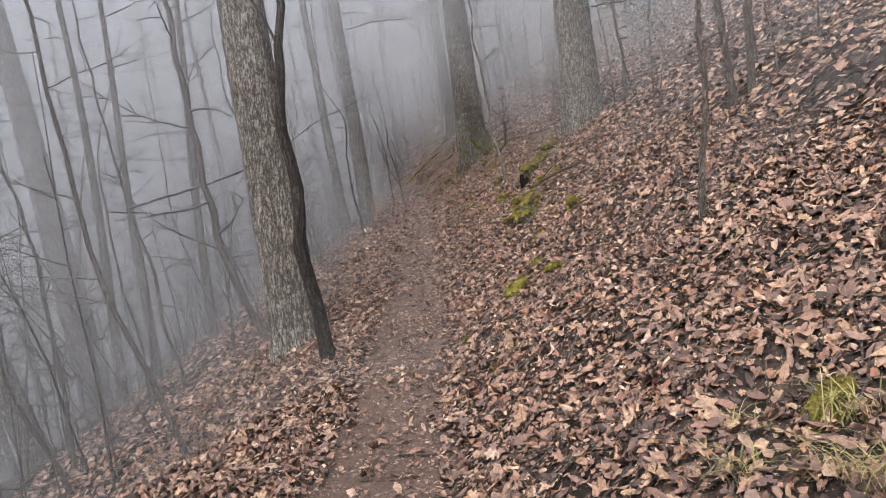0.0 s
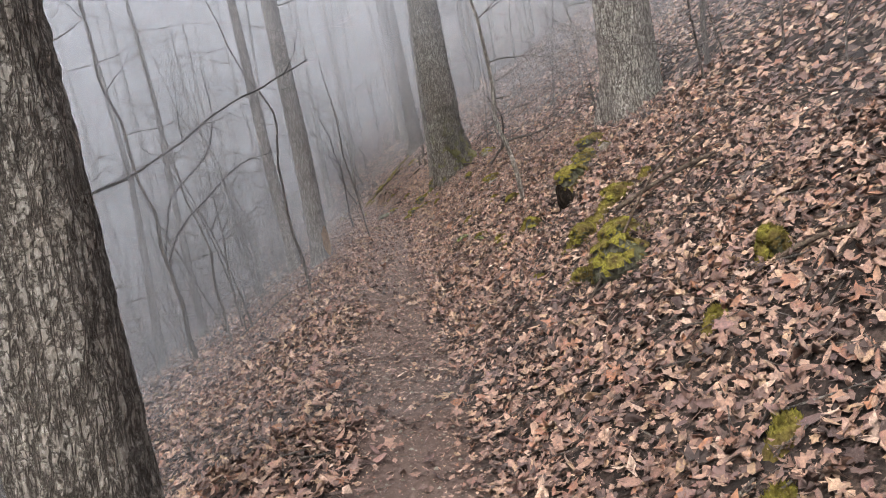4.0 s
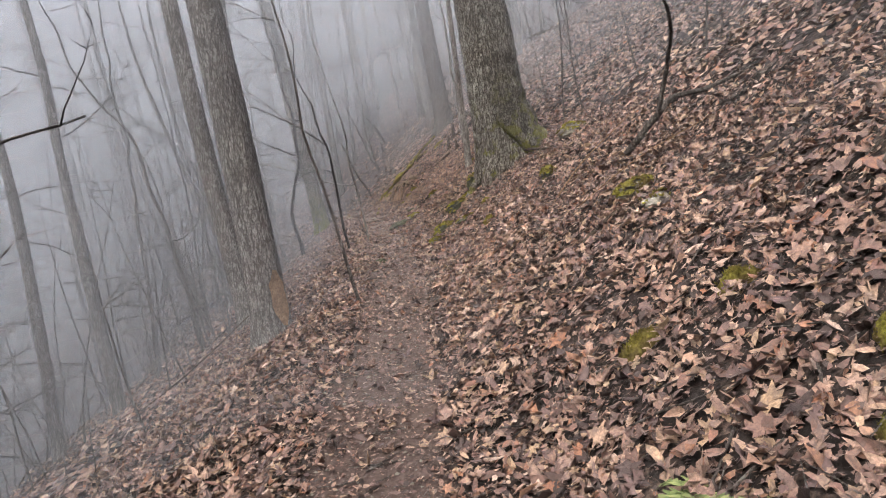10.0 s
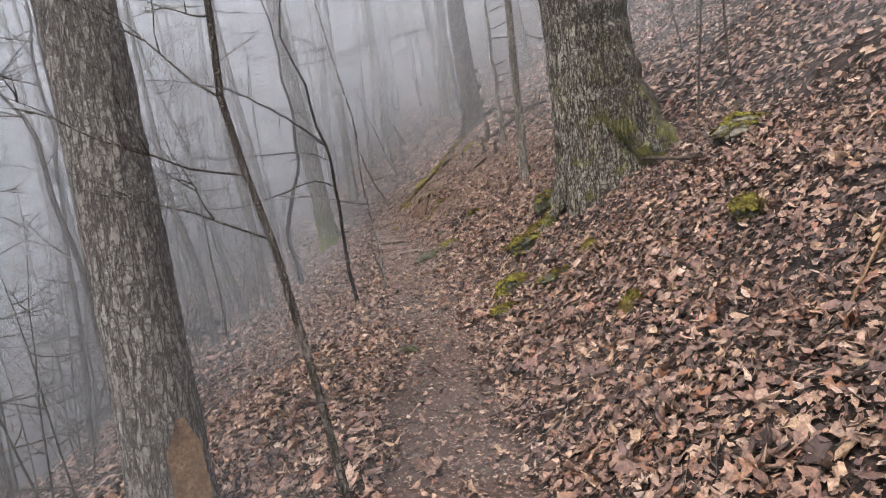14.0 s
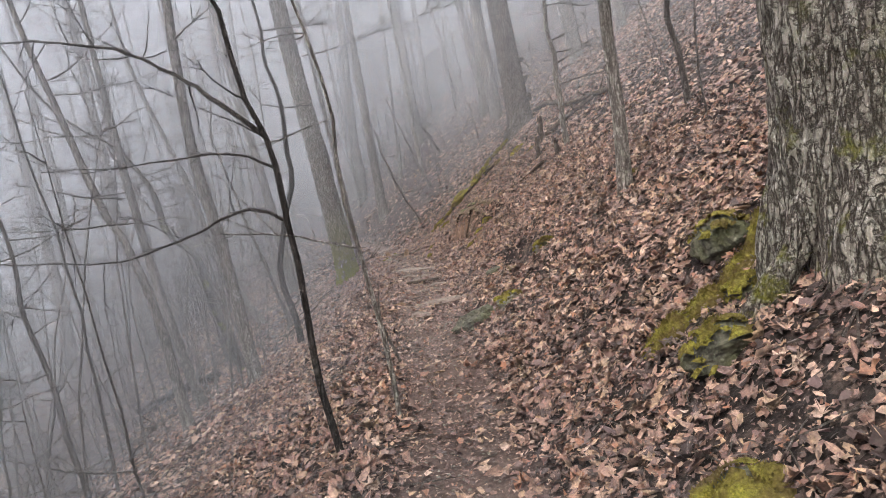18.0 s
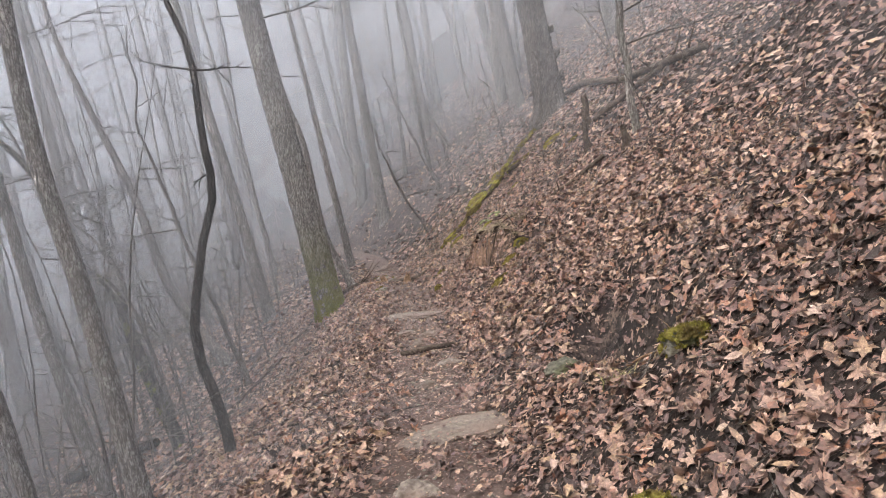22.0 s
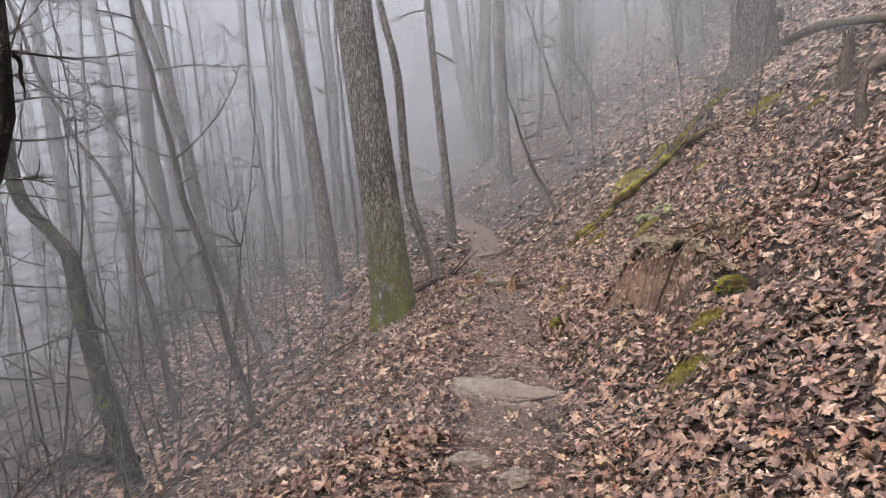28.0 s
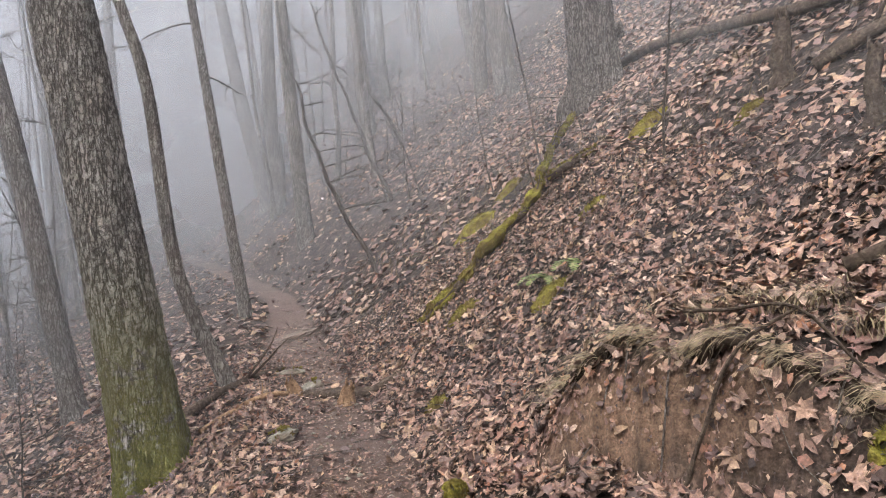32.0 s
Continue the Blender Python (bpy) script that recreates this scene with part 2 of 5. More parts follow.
TWIG_BARK = bark_material("twig_bark", (0.07, 0.058, 0.052), (0.14, 0.12, 0.108), (0.25, 0.235, 0.215), 40)
BLACK_BARK = bark_material("wet_black_bark", (0.022, 0.018, 0.016), (0.058, 0.047, 0.042), (0.14, 0.125, 0.115), 30)
BIRCH_BARK = bark_material("pale_birch_bark", (0.10, 0.085, 0.075), (0.30, 0.275, 0.245), (0.45, 0.42, 0.38), 28)
MOSS, ROCK = moss_material(), rock_material()
TREAD_STONE = rock_material("trodden_stone", (0.075, 0.058, 0.049), (0.215, 0.178, 0.150), (0.135, 0.100, 0.082))
DARK_ROCK = rock_material("damp_dark_rock", (0.035, 0.033, 0.026), (0.12, 0.115, 0.085), (0.07, 0.07, 0.035))
DEADWOOD = deadwood_material("rotten_wood", (0.042, 0.031, 0.025), (0.16, 0.122, 0.095))
CUTWOOD = deadwood_material("split_wood", (0.13, 0.08, 0.05), (0.38, 0.25, 0.15))
HUMUS = deadwood_material("humus", (0.020, 0.014, 0.010), (0.085, 0.058, 0.042))
# black rotten wood, coloured dark enough to pass for a hollow's shade too
ROT_AND_SHADE = deadwood_material("rotten_wood_and_hollow_shade", (0.007, 0.005, 0.004), (0.034, 0.024, 0.018))
DEAD_GRASS = blade_material("dead_grass", (0.065, 0.050, 0.030), (0.22, 0.17, 0.105))
GRASS = blade_material("dry_grass", (0.09, 0.095, 0.028), (0.26, 0.22, 0.10))
FERN = blade_material("fern_green", (0.06, 0.085, 0.025), (0.18, 0.20, 0.075))

# ---- lie of the land: a footpath cut across a wooded slope ----
TRAIL_Y = (-30, -8, 0, 5, 8.4, 11.8, 15, 19, 23.8, 27, 29.5, 33.5, 35.5, 37.5, 40.2, 46, 60, 120)
TRAIL_X = (0.6, -0.2, -0.34, -0.42, -0.32, -0.5, -0.55, -0.52, -0.92, -1.25, -1.5, -1.98, -2.3, -2.75, -3.5, -4.6, -11.0, -62.0)
TRAIL_Z = (-1.6, -0.55, -0.13, 0.12, 0.36, 0.6, 0.8, 0.95, 1.0, 1.08, 1.02, 1.0, 0.98, 1.02, 0.9, 0.85, 1.2, 3.0)


def lattice(ix, iy, seed):
    v = np.sin(ix * 127.1 + iy * 311.7 + seed * 74.7) * 43758.5453
    return v - np.floor(v)


def ripple(x, y, seed=0):
    """Smooth value noise, -0.5 to 0.5."""
    ix, iy = np.floor(x), np.floor(y)
    fx, fy = x - ix, y - iy
    fx, fy = fx * fx * (3 - 2 * fx), fy * fy * (3 - 2 * fy)
    low = lattice(ix, iy, seed) * (1 - fx) + lattice(ix + 1, iy, seed) * fx
    high = lattice(ix, iy + 1, seed) * (1 - fx) + lattice(ix + 1, iy + 1, seed) * fx
    return low * (1 - fy) + high * fy - 0.5


def along(table, y):
    return 0.25 * np.interp(y - 2, TRAIL_Y, table) + 0.5 * np.interp(y, TRAIL_Y, table) + 0.25 * np.interp(y + 2, TRAIL_Y, table)


def aside(x, y):
    """Metres to the uphill side of the path's middle."""
    return np.asarray(x, float) - along(TRAIL_X, np.asarray(y, float))


def smooth(v, a, b):
    s = np.clip((v - a) / (b - a), 0, 1)
    return s * s * (3 - 2 * s)


def bank_place(u, y):
    """Where a point lies on the clay cut (0 its foot, 1 its lip), and how far along its ends it fades."""
    s = (u - (0.87 + 0.27 * (34.6 - y))) / 0.25
    return s + 0.5 * ripple(y * 2.3, u * 1.5, 31) + 0.25 * ripple(y * 6, u * 5, 32), smooth(y, 33.15, 33.85) * (1 - smooth(y, 34.5, 35.2))


def bank(u, y):
    """The bare clay cut at the path's edge near its end."""
    s, lip = bank_place(u, y)
    return lip * smooth(s, -0.15, 0.15) * (1 - smooth(s, 0.75, 0.95))


HOLLOWS = ((-0.34, 28.95, 0.05, 0.34), (-0.22, 28.55, 0.05, 0.36), (-0.04, 28.22, 0.04, 0.30), (-0.18, 27.95, 0.022, 0.22), (0.70, 16.55, 0.022, 0.22), (1.26, 11.5, 0.03, 0.28), (1.15, 2.55, 0.022, 0.22), (-0.42, 33.3, 0.022, 0.22), (0.1, 29.3, 0.022, 0.22))


def hollow(x, y):
    """Small undercut pits in the bank."""
    return sum(deep / 0.25 * np.exp(-((x - a) ** 2 + (y - c) ** 2) / wide) for a, c, wide, deep in HOLLOWS)


def ground(x, y):
    x, y = np.asarray(x, float), np.asarray(y, float)
    u, z = aside(x, y), along(TRAIL_Z, y)
    up = np.clip(u - 0.22, 0, None)
    far = np.clip(up - 26, 0, None)
    slope = 0.56 + 0.13 * np.clip((y - 16) / 18, 0, 1)
    z = z + slope * up * up / (up + 0.2) + 0.04 * up - 0.5 * far * far / (far + 12)
    down = np.clip(-0.45 - u, 0, None)
    deep = np.clip(down - 30, 0, None)
    fall = 0.60 - 0.26 * smooth(y, 34, 44)
    z = z - fall * down * down / (down + 0.7) + fall * deep * deep / (deep + 18)
    s, lip = bank_place(u, y)
    z = z + lip * ((0.30 + 0.12 * ripple(y * 5, u * 9, 33)) * smooth(s, 0.0, 0.7) * (1 - smooth(s, 1.2, 5.0)) - 0.07 * smooth(s, -1.2, -0.2) * (1 - smooth(s, -0.1, 0.3)))
    off = smooth(np.abs(u + 0.07), 0.25, 0.8)
    rough = 0.10 * ripple(x * 0.9, y * 0.9, 1) + 0.09 * ripple(x * 2.1, y * 2.1, 2) + 0.035 * ripple(x * 6, y * 6, 3)
    wide = 0.9 * ripple(x * 0.12, y * 0.12, 5) * smooth(np.abs(u), 5, 14)
    return z + rough * (0.12 + 0.88 * off) + wide - 0.25 * hollow(x, y)


def height(x, y):
    return float(ground(x, y))


# ---- mesh helpers ----
def mesh_of(name, verts, faces, material, smooth_faces=True):
    me = bpy.data.meshes.new(name)
    me.from_pydata(verts if isinstance(verts, list) else verts.tolist(), [], faces if isinstance(faces, list) else faces.tolist())
    me.materials.append(material)
    if smooth_faces:
        me.polygons.foreach_set("use_smooth", [True] * len(me.polygons))
    me.update()
    return me


def thing(name, x, y, z, label, category, group="", kind=""):
    ob = new(name)
    ob.location = (x, y, z)
    ob.empty_display_size = 0.2
    return tagged(ob, label, category, group, kind)


def child(name, me, parent, label="", kind=""):
    ob = new(name, me)
    ob.parent = parent
    return tagged(ob, label, kind=kind)


class Shape:
    """Collects tubes and sheets into one mesh."""

    def __init__(self):
        self.v, self.f = [], []

    def tube(self, points, radii, sides, knobble=0.0, seed=0.0, cap=True):
        pts = [Vector(p) for p in points]
        start, n = len(self.v), len(pts)
        side = Vector((1, 0, 0))
        for i, p in enumerate(pts):
            d = (pts[min(i + 1, n - 1)] - pts[max(i - 1, 0)])
            d = d.normalized() if d.length > 1e-9 else Vector((0, 0, 1))
            side = (side - d * side.dot(d))
            side = side.normalized() if side.length > 1e-6 else d.orthogonal().normalized()
            other = d.cross(side)
            for k in range(sides):
                a = 2 * math.pi * k / sides
                way = side * math.cos(a) + other * math.sin(a)
                r = radii[i]
                if knobble:
                    r *= 1 + knobble * noise.noise(Vector((way.x * 1.7 + seed, way.y * 1.7, p.z * 0.8 + way.z)))
                self.v.append(tuple(p + way * r))
        for i in range(n - 1):
            for k in range(sides):
                a, b = start + i * sides + k, start + i * sides + (k + 1) % sides
                self.f.append((a, b, b + sides, a + sides))
        if cap:
            self.f.append(tuple(range(start + (n - 1) * sides, start + n * sides)))
            self.f.append(tuple(range(start + sides - 1, start - 1, -1)))
        return self

    def mesh(self, name, material, smooth_faces=True):
        return mesh_of(name, self.v, self.f, material, smooth_faces)


def spline(points, step):
    """A smooth line through the points, resampled."""
    p = [Vector(q) for q in points]
    p = [p[0] * 2 - p[1]] + p + [p[-1] * 2 - p[-2]]
    line = []
    for a, b, c, d in zip(p, p[1:], p[2:], p[3:]):
        n = max(2, int((c - b).length / step))
        for i in range(n):
            s = i / n
            line.append(0.5 * ((2 * b) + (c - a) * s + (2 * a - 5 * b + 4 * c - d) * s * s + (3 * b - a - 3 * c + d) * s ** 3))
    return line + [p[-2]]


def wander(rng, start, way, length, steps, bend, lift):
    """A twig's crooked line."""
    line, d = [Vector(start)], Vector(way).normalized()
    for _ in range(steps):
        d = (d + Vector((rng.uniform(-bend, bend), rng.uniform(-bend, bend), rng.uniform(-bend, bend) + lift))).normalized()
        line.append(line[-1] + d * length / steps)
    return line


def spray(shape, rng, start, way, length, radius, depth, sides=5, fine=None):
    """A bough with its side twigs."""
    steps = (9, 6, 4)[depth]
    line = wander(rng, start, way, length, steps, (0.17, 0.20, 0.22)[depth], (0.012, 0.03, 0.03)[depth])
    shape.tube(line, [radius * (1 - 0.85 * i / steps) for i in range(steps + 1)], max(3, sides), cap=False)
    if depth < 2:
        count = max(2, int(length * (4.6, 5.5)[depth]))
        for k in range(count):
            s = rng.uniform(0.22, 1.0)
            i = min(steps - 1, int(s * steps))
            d = (line[i + 1] - line[i]).normalized()
            turn = d.orthogonal().normalized()
            turn.rotate(Matrix.Rotation(rng.uniform(0, 6.28), 3, d))
            turn.z *= 0.28
            spray(fine or shape, rng, line[i].lerp(line[i + 1], s * steps - i), d * 0.7 + turn * rng.uniform(0.6, 1.0), length * rng.uniform(0.28, 0.5) * (1.15 - 0.6 * s),
                  max(0.0034, radius * 0.5), depth + 1, sides - 1)


def trunk_mesh(name, line, d, material, seed, flare, ridges, top=0.25, sides=None):
    """A trunk with flared foot, uneven girth and ridged bark."""
    rings = spline(line, 0.06 if ridges else 0.22)
    if ridges:
        rings = [p for i, p in enumerate(rings) if p.z < 6.5 or i % 8 == 0 or i == len(rings) - 1]
    elif d < 0.13:
        rings = [p + min(1.0, max(0.0, p.z)) * 0.11 * Vector((noise.noise(Vector((p.z * 1.5, seed, 0))), noise.noise(Vector((p.z * 1.5, seed, 7))), 0)) for p in rings]
    n = len(rings)
    sides = sides or (76 if ridges else (16 if d > 0.12 else 8))
    total = rings[-1].z
    verts, faces = [], []
    for i, p in enumerate(rings):
        h = p.z
        r0 = 0.5 * d * (1 - (1 - top) * (max(0.0, h) / total) ** 1.1)
        for k in range(sides):
            a = 2 * math.pi * k / sides
            c, s = math.cos(a), math.sin(a)
            r = r0 * (1 + flare * math.exp(-max(0.0, h + 0.1) * 3.2) * (1 + 0.75 * math.sin(a * 5 + seed) * math.exp(-max(0.0, h) * 2)))
            r *= 1 + 0.07 * noise.noise(Vector((c * 1.3 + seed, s * 1.3, h * 0.5)))
            if ridges:
                q = noise.noise(Vector((c * 5.5 * d / 0.5 + seed, s * 5.5 * d / 0.5, h * 5.0)))
                q2 = noise.noise(Vector((c * 11 * d / 0.5 + seed, s * 11 * d / 0.5, h * 9)))
                r += ridges * (0.8 - 3.0 * abs(q)) + ridges * 0.9 * q2
            verts.append((p.x + c * r, p.y + s * r, p.z))
    for i in range(n - 1):
        for k in range(sides):
            a, b = i * sides + k, i * sides + (k + 1) % sides
            faces.append((a, b, b + sides, a + sides))
    faces.append(tuple(range((n - 1) * sides, n * sides)))
    return mesh_of(name, verts, faces, material), rings


RINGS = {}


def tree(name, x, y, d, lean, tall, bark, label, category="tree", boughs=6, first=3.0, reach=2.2, ridges=0.0, flare=0.25, group="woodland trees", top=0.2):
    """A bare winter tree. lean: (sideways, height) knees of its trunk as seen along the path."""
    seed = round(abs(x * 37.7 + y * 91.3)) % 9973
    rng = random.Random(seed)
    z = height(x, y)
    base = thing(name, x, y, z, label, category, group)
    line = [(0, 0, -0.35), (0, 0, 0.0)] + [(s, 0, h) for s, h in lean]
    (s1, h1), (s0, h0) = lean[-1], (lean[-2] if len(lean) > 1 else (0, 0))
    if tall > h1 + 0.6:
        rate = (s1 - s0) / max(0.3, h1 - h0)
        mid = h1 + (tall - h1) * 0.4
        line += [(s1 + rate * 0.8 * (mid - h1), rng.uniform(-0.25, 0.25), mid), (s1 + rate * (tall - h1) * 0.55, rng.uniform(-0.5, 0.5), tall)]
    me, rings = trunk_mesh("trunk", line, d, bark, seed * 0.37, flare, ridges, top)
    child("trunk", me, base)
    RINGS[base.name] = rings
    twig = TWIG_BARK if bark is not BLACK_BARK else BLACK_BARK
    places = [r for r in rings if r.z > first]
    for k in range(boughs if places else 0):
        p = places[min(len(places) - 1, int((k + rng.random()) / boughs * len(places)))]
        a = rng.uniform(0, 2 * math.pi)
        u = x + p.x - float(along(TRAIL_X, y))
        if abs(u) < 2.2 and p.z < 3.4 and math.cos(a) * u < 0.4 * abs(u):
            a = rng.uniform(-0.9, 0.9) + (math.pi if u < 0 else 0.0)
        s, fine = Shape(), Shape()
        part_of = 1 - 0.75 * (p.z / max(tall, 0.1))
        spray(s, rng, p, (math.cos(a), math.sin(a), rng.uniform(-0.12, 0.5)), reach * rng.uniform(0.4, 1.25), max(0.004, min(0.018, d * 0.13) * (0.35 + part_of)), 0, 5, fine)
        limb = child("branch", s.mesh("branch", twig), base)
        child("twigs", fine.mesh("twigs", twig), limb, kind="stuff")
    return base


def bough(owner, points, thick, thin, material, twigs=6, seed=1):
    """A long bough of a tree, through points of the place."""
    rng = random.Random(seed)
    knees = [Vector(p) - owner.location for p in points]
    knees[0] = min(RINGS[owner.name], key=lambda p: (p - knees[0]).length)
    line = spline(knees, 0.12)
    n = len(line)
    line = [p + 0.02 * min(1.0, i / 4) * Vector((noise.noise(p * 4), noise.noise(p * 4 + Vector((5, 0, 0))), noise.noise(p * 4 + Vector((0, 5, 0))))) for i, p in enumerate(line)]
    s, fine = Shape().tube(line, [thick + (thin - thick) * i / n for i in range(n)], 7), Shape()
    for k in range(twigs):
        i = rng.randrange(n // 5, n - 1)
        d = (line[i + 1] - line[i]).normalized()
        side = d.orthogonal()
        side.rotate(Matrix.Rotation(rng.uniform(0, 6.28), 3, d))
        spray(fine, rng, line[i], d + side * 0.9, rng.uniform(0.3, 0.9), thin, 1, 4)
    limb = child("branch", s.mesh("branch", material), owner)
    if twigs:
        child("twigs", fine.mesh("twigs", material), limb, kind="stuff")


# ---- ground ----
def spaced(knots):
    out = []
    for (a, s), (b, _) in zip(knots, knots[1:]):
        out += list(np.arange(a, b, s))
    return np.array(out + [knots[-1][0]])


us = spaced(((-160, 8), (-48, 2), (-16, 0.6), (-6, 0.2), (-1.2, 0.07), (2.6, 0.16), (7, 0.6), (18, 2), (50, 8), (160, 8)))
ys = spaced(((-60, 6), (-12, 0.8), (-2, 0.14), (46, 0.5), (62, 2), (100, 6), (220, 6)))
gu, gy = np.meshgrid(us, ys)
gx = gu + along(TRAIL_X, gy)
gz = ground(gx, gy)
cols, lines = len(us), len(ys)
idx = np.arange(cols * lines).reshape(lines, cols)
quads = np.stack([idx[:-1, :-1], idx[:-1, 1:], idx[1:, 1:], idx[1:, :-1]], -1).reshape(-1, 4)
me = mesh_of("ground", np.stack([gx, gy, gz], -1).reshape(-1, 3), quads, SOIL)
edge = 0.07 * ripple(gx * 1.4, gy * 1.4, 8) + 0.12 * ripple(gx * 4, gy * 4, 9)
bare = 1 - smooth(np.abs(gu + 0.07) + edge, 0.24, 0.42)
for key, values in (("bare", bare), ("clay", bank(gu + edge * 0.6, gy) * (0.35 + 0.65 * smooth(gy, 33.55, 33.95)))):
    me.attributes.new(key, "FLOAT", "POINT").data.foreach_set("value", values.reshape(-1).astype(np.float32))
tagged(new("ground", me), "brown hillside soil with a narrow trodden footpath", "ground", kind="structure")


# ---- leaf litter ----
def leaf_outline(kind):
    """Half outlines, stalk to tip, as (along, across)."""
    if kind == "oak":
        return ((-0.5, 0.015), (-0.36, 0.05), (-0.26, 0.2), (-0.16, 0.09), (-0.04, 0.30), (0.08, 0.12), (0.22, 0.27), (0.34, 0.1), (0.5, 0.0))
    if kind == "maple":
        return ((-0.5, 0.012), (-0.3, 0.02), (-0.32, 0.28), (-0.12, 0.2), (0.02, 0.5), (0.12, 0.2), (0.3, 0.24), (0.32, 0.1), (0.5, 0.0))
    return ((-0.5, 0.01), (-0.2, 0.2), (0.2, 0.17), (0.5, 0.0))


def leaf_template(kind, curl, fold, seed=1):
    """A leaf as two fans from a point on its midrib, folded, curled and crumpled."""
    crumple = random.Random(seed)
    half = leaf_outline(kind)
    v, f = [(0.0, 0.0, -0.06 * curl)], []
    for sign in (-1, 1):
        k = len(v)
        for a, w in half:
            lift = curl * (a * a - 0.05) + fold * w * (1.0 if sign < 0 else 0.6) + 0.5 * curl * w * a * sign
            v.append((a, sign * w * crumple.uniform(0.75, 1.1), lift + crumple.uniform(-0.11, 0.11) + 0.10 * math.sin(13 * a + 2 * sign) * (0.3 + 2 * w)))
        f += [(0, k + i, k + i + 1)[::sign] for i in range(len(half) - 1)]
    return np.array(v), np.array(f)


def scrap_template(seed):
    """A torn, bent bit of leaf."""
    r = random.Random(seed)
    v = [(-0.5, r.uniform(-0.15, 0.1), r.uniform(-0.1, 0.2)), (r.uniform(-0.2, 0.2), -0.35, r.uniform(-0.05, 0.15)), (0.5, r.uniform(-0.1, 0.2), r.uniform(-0.1, 0.2)), (r.uniform(-0.25, 0.25), 0.33, r.uniform(-0.05, 0.25))]
    return np.array(v), np.array([(0, 1, 3), (1, 2, 3)])


def torn_template(seed):
    """A ragged bit of leaf with five uneven corners."""
    r = random.Random(seed + 40)
    v = []
    for k in range(5):
        a = 6.283 * (k + r.uniform(-0.32, 0.32)) / 5
        q = r.uniform(0.22, 0.58)
        v.append((q * math.cos(a), q * math.sin(a) * 0.8, r.uniform(-0.16, 0.2)))
    return np.array(v), np.array([(0, 1, 2), (0, 2, 3), (0, 3, 4)])


def scatter_leaves(rng, x, y, size, template, lift, tip):
    v, f = template
    n = len(x)
    e = 0.05
    z = ground(x, y)
    nx, ny = -(ground(x + e, y) - z) / e, -(ground(x, y + e) - z) / e
    yaw = rng.uniform(0, 2 * np.pi, n)
    nx, ny = nx + rng.normal(0, tip, n), ny + rng.normal(0, tip, n)
    N = np.stack([nx, ny, np.ones(n)], -1)
    N /= np.linalg.norm(N, axis=1)[:, None]
    A = np.stack([np.cos(yaw), np.sin(yaw), np.zeros(n)], -1)
    A -= N * (A * N).sum(1)[:, None]
    A /= np.linalg.norm(A, axis=1)[:, None]
    B = np.cross(N, A)
    wide = rng.uniform(0.75, 1.2, n)
    bow = rng.uniform(-0.5, 1.5, n)
    s = size[:, None, None]
    P = (A[:, None, :] * v[None, :, :1] + B[:, None, :] * v[None, :, 1:2] * wide[:, None, None] + N[:, None, :] * v[None, :, 2:3] * bow[:, None, None]) * s
    P += np.stack([x, y, z + lift], -1)[:, None, :]
    F = f[None] + (np.arange(n) * len(v))[:, None, None]
    return P.reshape(-1, 3), F.reshape(-1, 3)


def big_mesh(name, pieces, material):
    off, vs, fs = 0, [], []
    for v, f in pieces:
        vs.append(v)
        fs.append(f + off)
        off += len(v)
    v, f = np.concatenate(vs).astype(np.float32), np.concatenate(fs).astype(np.int32)
    me = bpy.data.meshes.new(name)
    me.vertices.add(len(v))
    me.vertices.foreach_set("co", v.reshape(-1))
    me.loops.add(f.size)
    me.loops.foreach_set("vertex_index", f.reshape(-1))
    me.polygons.add(len(f))
    me.polygons.foreach_set("loop_start", np.arange(0, f.size, 3, dtype=np.int32))
    me.materials.append(material)
    me.update(calc_edges=True)
    return me


rng = np.random.default_rng(5)
TEMPLATES = [leaf_template("oak", 0.6, 0.4, 1), leaf_template("maple", 0.6, 0.35, 2), leaf_template("oak", 1.3, 0.9, 3), leaf_template("maple", 1.2, -0.5, 4), leaf_template("oak", -0.9, 0.8, 5)]
PLAIN = [leaf_template("oval", 0.9, 0.7, 6), leaf_template("oval", 1.4, -0.6, 7), leaf_template("oval", 0.4, 1.2, 8)]
CHIPS = [scrap_template(k) for k in range(5)]
SCRAPS = [torn_template(k) for k in range(7)]
CRUMBS = [(np.array(((-0.5, -0.3, 0.1), (0.5, -0.2, -0.05), (0.1, 0.45, 0.15))), np.array([(0, 1, 2)])), (np.array(((-0.6, -0.1, 0.0), (0.55, -0.15, 0.2), (0.0, 0.3, -0.05))), np.array([(0, 1, 2)]))]


def litter(count, u0, u1, y0, y1, keep, lo, hi, tip, kinds, bias=1.0):
    u, y = rng.uniform(u0, u1, count), rng.uniform(y0, y1, count)
    x = u + along(TRAIL_X, y)
    ok = keep(u, x, y)
    x, y = x[ok], y[ok]
    size = lo + (hi - lo) * rng.random(len(x)) ** bias
    lift = rng.uniform(0.004, 0.045, len(x))
    which = rng.integers(0, len(kinds), len(x))
    return [scatter_leaves(rng, x[which == k], y[which == k], size[which == k], t, lift[which == k], tip) for k, t in enumerate(kinds) if (which == k).any()]


SCUFFED = ((1.0, 21.9, 0.5), (1.35, 11.1, 0.25), (0.75, 32.9, 0.2), (1.2, 2.2, 0.3), (0.1, 32.3, 0.12), (-0.43, 28.65, 0.13), (-0.2, 28.05, 0.22), (-0.15, 27.65, 0.15), (0.28, 22.15, 0.25), (1.05, 11.1, 0.25))


def scuffed(x, y):
    """Where the leaves have slid off the bank and the soil shows."""
    return np.clip(sum(np.exp(-((x - a) ** 2 + (y - c) ** 2) / r ** 2) for a, c, r in SCUFFED), 0, 1)


CLEAR = []


